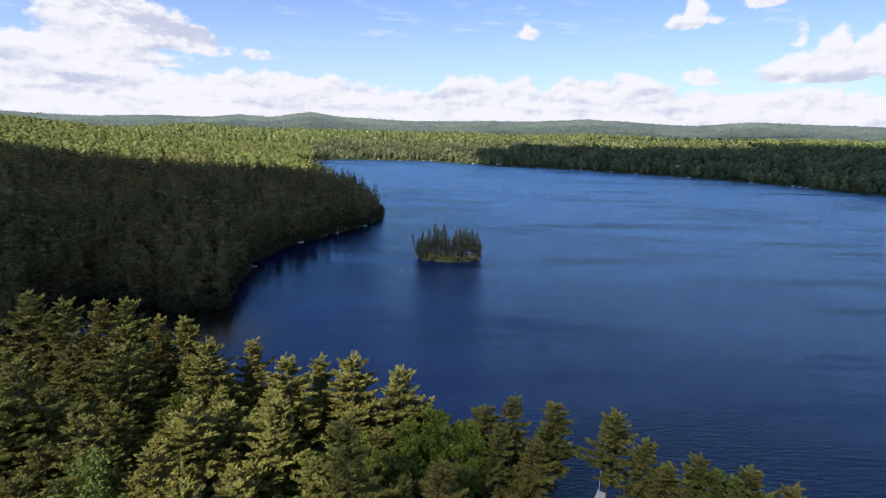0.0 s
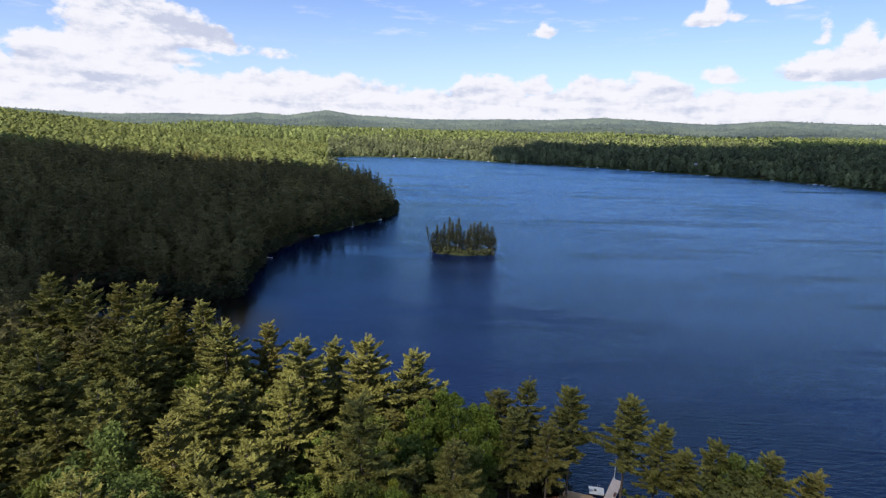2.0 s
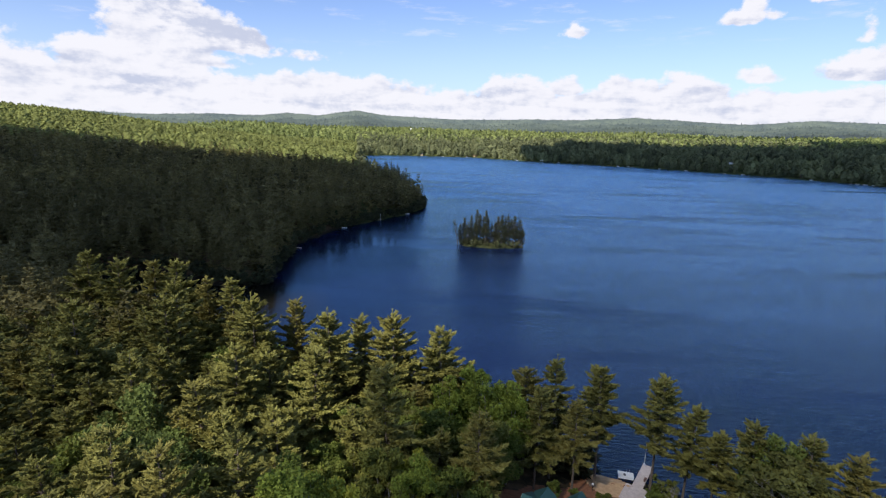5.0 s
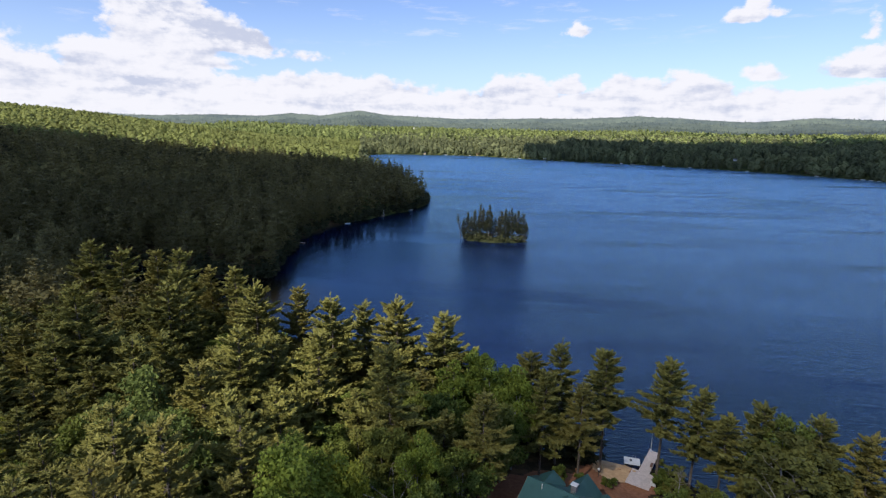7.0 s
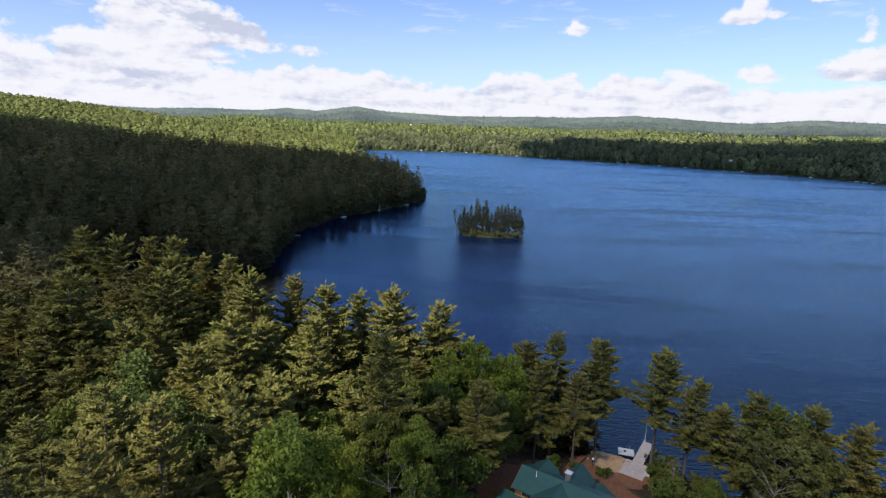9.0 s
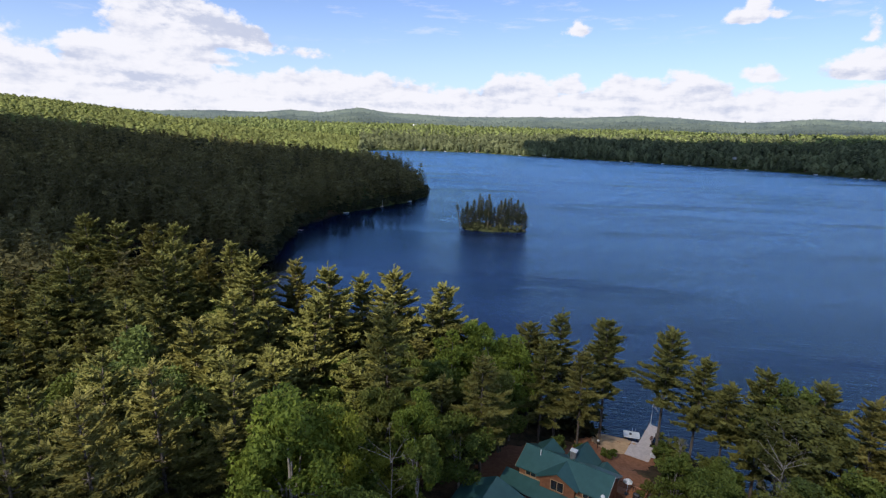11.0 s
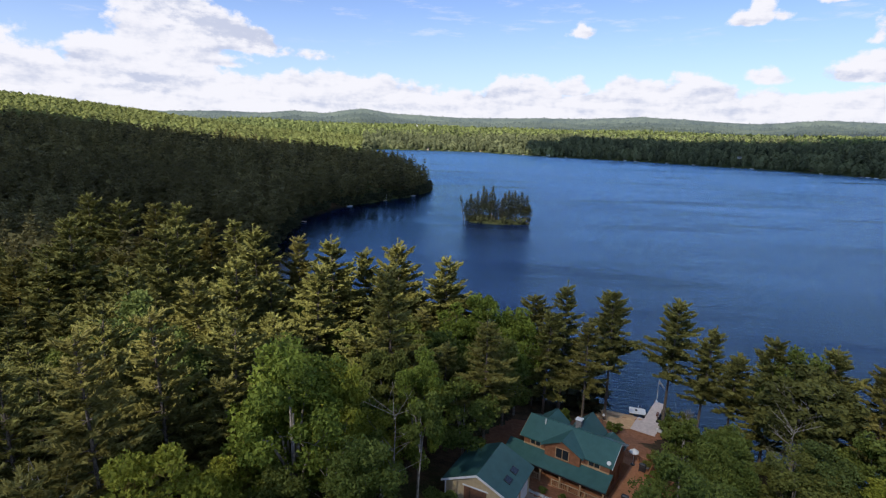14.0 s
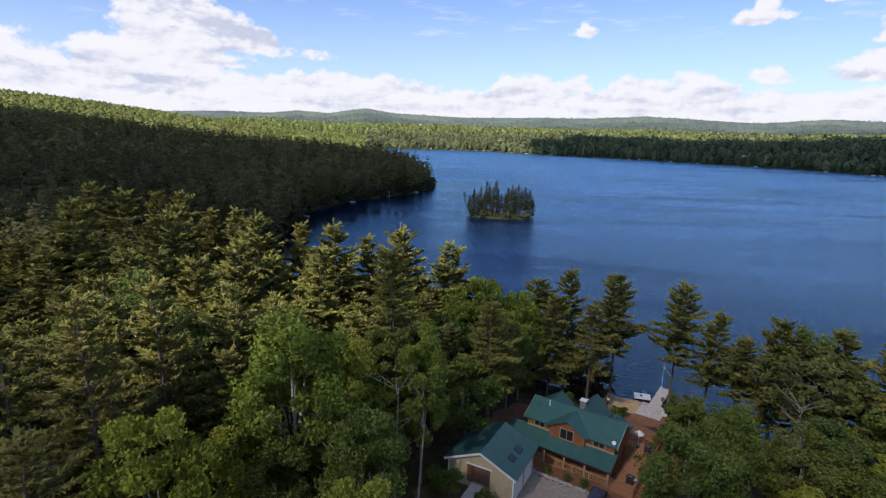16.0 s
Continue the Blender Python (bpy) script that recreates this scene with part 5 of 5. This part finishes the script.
def build_raft():
    raft = new("swim_raft")
    raft.matrix_basis = pose(27.0, 91.3, 0.0, 0, 0, -10)
    tagged(raft, "white square swimming raft afloat beside the dock", "raft")
    made("deck_boards", lambda bm: [box(bm, -1.35, 1.35, -1.1 + 0.22 * k, -1.1 + 0.22 * k + 0.2, 0.34, 0.4) for k in range(10)], M_WHITE, raft)
    for a in (-1.1, 0.0, 1.1):
        made("float_drum", lambda bm: rod(bm, (a, -1.05, 0.1), (a, 1.05, 0.1), 0.23, 12), M_DARK, raft)
    made("ladder", lambda bm: (rod(bm, (0.2, 1.1, -0.4), (0.2, 1.1, 1.0), 0.03), rod(bm, (0.65, 1.1, -0.4), (0.65, 1.1, 1.0), 0.03), rod(bm, (0.2, 1.1, 0.1), (0.65, 1.1, 0.1), 0.02)), M_METAL, raft)
    made("mooring_box", lambda bm: box(bm, -0.4, 0.0, -0.2, 0.3, 0.4, 0.55, 0.03), M_DARK, raft)


build_raft()


def build_flag():
    pole = new("flagpole")
    pole.location = (31.2, 94.9, 0.0)
    tagged(pole, "slim white flagpole with a small pale pennant", "flagpole")
    made("pole", lambda bm: rod(bm, (0, 0, -2.5), (0, 0, 4.9), 0.045), M_WHITE, pole)
    made("base_bracket", lambda bm: box(bm, -0.25, 0.12, -0.6, 0.12, 0.45, 0.7), M_METAL, pole)

    def cloth(bm):
        for k in range(6):
            a, b = 0.2 * k, 0.2 * (k + 1)
            za, zb = 4.8 - 0.28 * k, 4.8 - 0.28 * (k + 1)
            ya, yb = 0.08 * math.sin(2 * k), 0.08 * math.sin(2 * k + 2)
            slab(bm, [(a, ya - 0.01, za), (b, yb - 0.01, zb), (b, yb + 0.01, zb), (a, ya + 0.01, za)], 0.6 - 0.06 * k)
    made("pennant", cloth, M_FABRIC, pole)


build_flag()


def build_umbrella():
    u = new("patio_umbrella")
    u.matrix_basis = pose(21.4, 72.0, 2.42)
    tagged(u, "white canvas patio umbrella on the timber deck", "umbrella")
    made("base_plate", lambda bm: rod(bm, (0, 0, 0.0), (0, 0, 0.08), 0.3, 16), M_DARK, u)
    made("pole", lambda bm: rod(bm, (0, 0, 0.08), (0, 0, 2.45), 0.03), M_WHITE, u)

    def canopy(bm):
        top = bm.verts.new((0, 0, 2.5))
        rim = [bm.verts.new((0.66 * math.cos(k * math.pi / 4), 0.66 * math.sin(k * math.pi / 4), 2.02)) for k in range(8)]
        low = [bm.verts.new((0.66 * math.cos(k * math.pi / 4), 0.66 * math.sin(k * math.pi / 4), 1.9)) for k in range(8)]
        for k in range(8):
            bm.faces.new((top, rim[k], rim[(k + 1) % 8]))
            bm.faces.new((rim[k], low[k], low[(k + 1) % 8], rim[(k + 1) % 8]))
    made("canopy", canopy, M_FABRIC, u)


build_umbrella()


def build_grill(x, y, z):
    g = new("barbecue_grill")
    g.matrix_basis = pose(x, y, z, 0, 0, -30)
    tagged(g, "black barbecue grill standing on the deck", "grill", "deck furniture")
    made("hood", lambda bm: box(bm, -0.45, 0.45, -0.28, 0.28, 0.75, 1.15, 0.1), M_DARK, g)
    made("cart", lambda bm: box(bm, -0.42, 0.42, -0.25, 0.25, 0.1, 0.74, 0.02), M_DARK, g)
    made("side_shelf", lambda bm: box(bm, 0.46, 0.8, -0.25, 0.25, 0.74, 0.78), M_METAL, g)
    for a in (-0.35, 0.35):
        made("wheel", lambda bm: rod(bm, (a, -0.27, 0.07), (a, -0.22, 0.07), 0.07, 12), M_DARK, g)


build_grill(18.4, 63.6, 2.42)
build_grill(22.3, 70.6, 2.42)


def chair_proto(name, mat, label):
    c = new(name)
    made("seat", lambda bm: slab(bm, [(-0.3, -0.3, 0.42), (0.3, -0.3, 0.42), (0.3, 0.3, 0.32), (-0.3, 0.3, 0.32)], 0.04), mat, c)
    made("backrest", lambda bm: [box(bm, -0.29 + 0.12 * k, -0.19 + 0.12 * k, 0.3, 0.36, 0.3, 1.05) for k in range(5)], mat, c)
    for sx in (-0.36, 0.36):
        made("armrest", lambda bm: box(bm, sx - 0.07, sx + 0.07, -0.38, 0.4, 0.6, 0.64), mat, c)
        for sy in (-0.32, 0.32):
            made("leg", lambda bm: box(bm, sx - 0.04, sx + 0.04, sy - 0.04, sy + 0.04, -0.05, 0.6), mat, c)
    return tagged(c, label, "chair")


chair = chair_proto("slatted_chair", M_WHITE, "white slatted garden chair on the bare soil by the dock")
chair.matrix_basis = pose(28.6, 84.2, ground_at(28.6, 84.2) + 0.05, 0, 0, 160)

lamp = new("globe_lamp")
lamp.location = (19.9, 85.0, ground_at(19.9, 85.0))
tagged(lamp, "garden lamp post with a white globe by the beach", "lamp")
made("post", lambda bm: rod(bm, (0, 0, -0.1), (0, 0, 1.3), 0.05), M_DARK, lamp)
made("globe", lambda bm: bmesh.ops.create_icosphere(bm, subdivisions=3, radius=0.22, matrix=Matrix.Translation((0, 0, 1.45))), M_WHITE, lamp)


def build_car():
    car = new("parked_car")
    z = ground_at(13.2, 58.2) + 0.1
    car.matrix_basis = pose(13.2, 58.0, z, 0, 0, 65)
    tagged(car, "dark blue car parked at the edge of the gravel", "car")

    def hull(bm):
        box(bm, -2.2, 2.2, -0.88, 0.88, 0.32, 0.92, 0.12)
    body = made("body", hull, M_BLUE, car)

    def cabin(bm):
        lo = [(-1.7, -0.8, 0.9), (1.1, -0.8, 0.9), (1.1, 0.8, 0.9), (-1.7, 0.8, 0.9)]
        hi = [(-1.3, -0.66, 1.45), (0.4, -0.66, 1.45), (0.4, 0.66, 1.45), (-1.3, 0.66, 1.45)]
        a, b = [bm.verts.new(p) for p in lo], [bm.verts.new(p) for p in hi]
        bm.faces.new(b)
        for i in range(4):
            bm.faces.new((a[i], a[(i + 1) % 4], b[(i + 1) % 4], b[i]))
    made("cabin_glass", cabin, M_GLASS, body)
    made("roof_panel", lambda bm: box(bm, -1.28, 0.38, -0.65, 0.65, 1.455, 1.5, 0.02), M_BLUE, body)
    for sx in (-1.35, 1.35):
        for sy in (-0.9, 0.9):
            wh = made("wheel", lambda bm: rod(bm, (sx, sy - 0.1, 0.33), (sx, sy + 0.1, 0.33), 0.33, 18), M_DARK, car)
            made("rim", lambda bm: rod(bm, (sx, sy - 0.11, 0.33), (sx, sy + 0.11, 0.33), 0.2, 14), M_METAL, wh)
    for sy in (-0.6, 0.6):
        made("headlight", lambda bm: box(bm, 2.17, 2.22, sy - 0.17, sy + 0.17, 0.62, 0.76), M_GLASS, car)
        made("tail_light", lambda bm: box(bm, -2.22, -2.17, sy - 0.17, sy + 0.17, 0.65, 0.8), M_RED, car)


build_car()

# low wall of the flower bed and shrubs
wall_low = new("bed_edging")
wall_low.matrix_basis = pose(9.6, 61.9, ground_at(9.6, 61.9), 0, 0, -28)
tagged(wall_low, "low stone edging between drive and flower bed", "edging")
for k in range(14):
    made("stone", lambda bm: box(bm, -4.2 + 0.6 * k, -3.64 + 0.6 * k, -0.18, 0.18, -0.6, 0.28 + 0.05 * math.sin(k * 2.3), 0.04), M_STONE, wall_low)
SHRUB = [tree_proto("shrub", leafy_shape(440 + k, 2.6, 1.3, 0.02, 22, 55, 0.30, 4), M_LEAF, M_BARK) for k in range(2)]
for x, y, h in [(-3.0, 56.0, 1.3), (-4.4, 56.9, 1.1), (0.9, 54.6, 0.9), (1.9, 54.9, 0.6), (8.4, 63.4, 0.4), (10.6, 62.2, 0.4), (12.4, 61.2, 0.45), (20.5, 82.0, 0.7), (22.0, 83.2, 0.6), (16.5, 80.8, 1.0), (13.0, 81.5, 1.1), (30.5, 81.0, 1.2), (29.5, 82.0, 1.3), (31.0, 79.0, 1.3), (21.5, 60.5, 1.0), (30.0, 85.5, 0.9), (23.2, 67.5, 1.0), (24.0, 71.5, 1.1), (19.8, 60.2, 0.8)]:
    plant("shrub", SHRUB[int(x * 10) % 2], x, y, ground_at(x, y) - 0.05, x, (h, h), "rounded green shrub in the house yard", "shrub", "shrubs of the yard")

# bare trees that stand out in the woods
def snag_shape(seed, h):
    g = np.random.default_rng(seed)
    wood = [tube([(0, 0, -0.5), (0.1, 0.1, h * 0.5), (0.3, -0.1, h)], [0.13, 0.09, 0.02], 6)]
    for k in range(16):
        z = h * g.uniform(0.4, 0.97)
        q, r = g.uniform(0, 6.28), h * 0.2 * g.uniform(0.5, 1.2)
        a = np.array([0.1, 0.0, z])
        b = a + (r * math.cos(q), r * math.sin(q), r * 0.7)
        wood.append(tube([a, b], [0.04, 0.012], 4))
        for _ in range(3):
            c = a + (b - a) * g.uniform(0.5, 1)
            wood.append(tube([c, c + g.normal(size=3) * 0.5 + (0, 0, 0.4)], [0.02, 0.008], 3))
    return join(wood)


for k, (x, y, top) in enumerate([(-13.5, 45.5, 20.0), (-31, 35, 20.0), (38.6, 65.8, 17.8), (35.5, 62.5, 15.5), (29.5, 76.5, 9.0), (-8.5, 52.0, 19.5)]):
    z = ground_at(x, y)
    v, t = snag_shape(460 + k, top - z)
    ob = new("bare_tree", None)
    ob.location = (x, y, z)
    part("trunk", mesh_from("bare_trunk", v, t, [M_GREY_BARK], smooth=True), ob)
    tagged(ob, "pale leafless tree with thin grey twigs", "tree", "bare trees of the woods")


# ---- the other shores ----
def small_boat(x, y, turn, size, mat):
    b = new("moored_boat")
    b.matrix_basis = Matrix.LocRotScale((x, y, 0.0), Euler((0, 0, radians(turn))), (size, size, size))

    def hull(bm):
        up = [bm.verts.new(p) for p in ((-2.6, -0.95, 0.75), (1.2, -0.95, 0.8), (2.8, 0, 0.95), (1.2, 0.95, 0.8), (-2.6, 0.95, 0.75))]
        low = [bm.verts.new(p) for p in ((-2.5, -0.7, -0.2), (1.0, -0.7, -0.2), (2.1, 0, -0.1), (1.0, 0.7, -0.2), (-2.5, 0.7, -0.2))]
        bm.faces.new(up)
        bm.faces.new(low[::-1])
        for i in range(5):
            bm.faces.new((up[i], up[(i + 1) % 5], low[(i + 1) % 5], low[i]))
    made("hull", hull, mat, b)
    made("windscreen", lambda bm: slab(bm, [(0.4, -0.7, 1.35), (0.5, -0.7, 1.35), (0.5, 0.7, 1.35), (0.4, 0.7, 1.35)], 0.5), M_GLASS, b)
    made("outboard_motor", lambda bm: box(bm, -2.95, -2.62, -0.2, 0.2, 0.3, 1.2, 0.05), M_DARK, b)
    return tagged(b, "small white motor boat moored at the wooded shore", "boat", "moored boats")


def small_dock(x, y, turn, length, post):
    d = new("small_dock")
    d.matrix_basis = pose(x, y, 0, 0, 0, turn)
    made("planks", lambda bm: box(bm, 0, length, -0.7, 0.7, 0.45, 0.55), M_PIER, d)
    for a in (0.3, length / 2, length - 0.2):
        for sy in (-0.6, 0.6):
            made("pile", lambda bm: rod(bm, (a, sy, -2), (a, sy, 0.9), 0.07, 6), M_PIER, d)
    if post:
        made("mast", lambda bm: rod(bm, (length - 0.4, 0.5, 0.5), (length - 0.4, 0.5, 4.5), 0.09, 6), M_WHITE, d)
    return tagged(d, "narrow pale dock on the dark wooded shore", "dock", "docks of the far shores")


small_dock(-102, 262, -10, 9, False)
small_boat(-88.0, 323, 20, 0.7, M_WHITE)
small_dock(-79.5, 357, -15, 8, True)
small_boat(-59.5, 388, 10, 0.9, M_WHITE)


def cottage(x, y, z, turn, size, wall, roof, label):
    c = new("cottage")
    c.matrix_basis = Matrix.LocRotScale((x, y, z), Euler((0, 0, radians(turn))), (size, size, size))
    made("wall", lambda bm: box(bm, -4.5, 4.5, -3, 3, -2, 3.2), wall, c)

    def gable(bm):
        for v0 in (-4.5, 4.3):
            pts = [(-3, 3.2), (3, 3.2), (0, 5.6)]
            lo, hi = [bm.verts.new((v0, p, q)) for p, q in pts], [bm.verts.new((v0 + 0.2, p, q)) for p, q in pts]
            bm.faces.new(lo)
            bm.faces.new(hi[::-1])
            for i in range(3):
                bm.faces.new((lo[i], lo[(i + 1) % 3], hi[(i + 1) % 3], hi[i]))
    made("gable", gable, wall, c)
    for sy in (-1, 1):
        made("roof", lambda bm: slab(bm, [(-4.8, 0, 5.75), (4.8, 0, 5.75), (4.8, sy * 3.4, 2.95), (-4.8, sy * 3.4, 2.95)], 0.2), roof, c)
    for a in (-2.8, -0.4, 2.0):
        made("window", lambda bm: box(bm, a, a + 1.1, -3.06, -3.005, 0.9, 2.3), M_GLASS, c)
    return tagged(c, label, "house", "houses of the far shore")


M_ASPHALT = plain("grey_shingles", (0.12, 0.115, 0.11), (0.18, 0.175, 0.165), 2.0, 0.9)
for x, y, up, turn, wall, roof in [(-40, 1366, 2.5, 10, M_TAN, M_BROWN), (-175, 1358, 2.5, 5, M_TAN, M_ASPHALT), (115, 1246, 2.0, -20, M_WHITE, M_ASPHALT), (455, 1075, 14, -40, M_WHITE, M_ASPHALT), (472, 1078, 14, 40, M_WHITE, M_WHITE), (511, 935, 2.0, -40, M_BROWN, M_ASPHALT), (562, 838, 2.5, -50, M_WHITE, M_ASPHALT)]:
    cottage(x, y, max(ground_at(x, y), 0.3) + up * 0.3, turn, 0.8, wall, roof, "small cottage among the trees of the far lake shore")
for x, y in [(-120, 1355), (-60, 1361), (60, 1270), (150, 1215), (262, 1146), (280, 1135), (330, 1094), (368, 1060), (440, 988), (508, 905), (541, 848), (546, 838), (550, 826)]:
    small_boat(x, y, -35, 1.1, M_WHITE)
for x, y, turn in [(-90, 1360, -60), (25, 1298, -80), (200, 1183, -120), (288, 1134, -120), (420, 1010, -130), (536, 852, -140)]:
    small_dock(x, y, turn, 12, False)
for x, y, turn in [(-330, 2250, 0), (-280, 2240, 20), (-560, 2700, 10)]:
    cottage(x, y, ground_at(x, y) + 12, turn, 1.5, M_WHITE, M_WHITE, "large white farm building on a distant wooded rise")
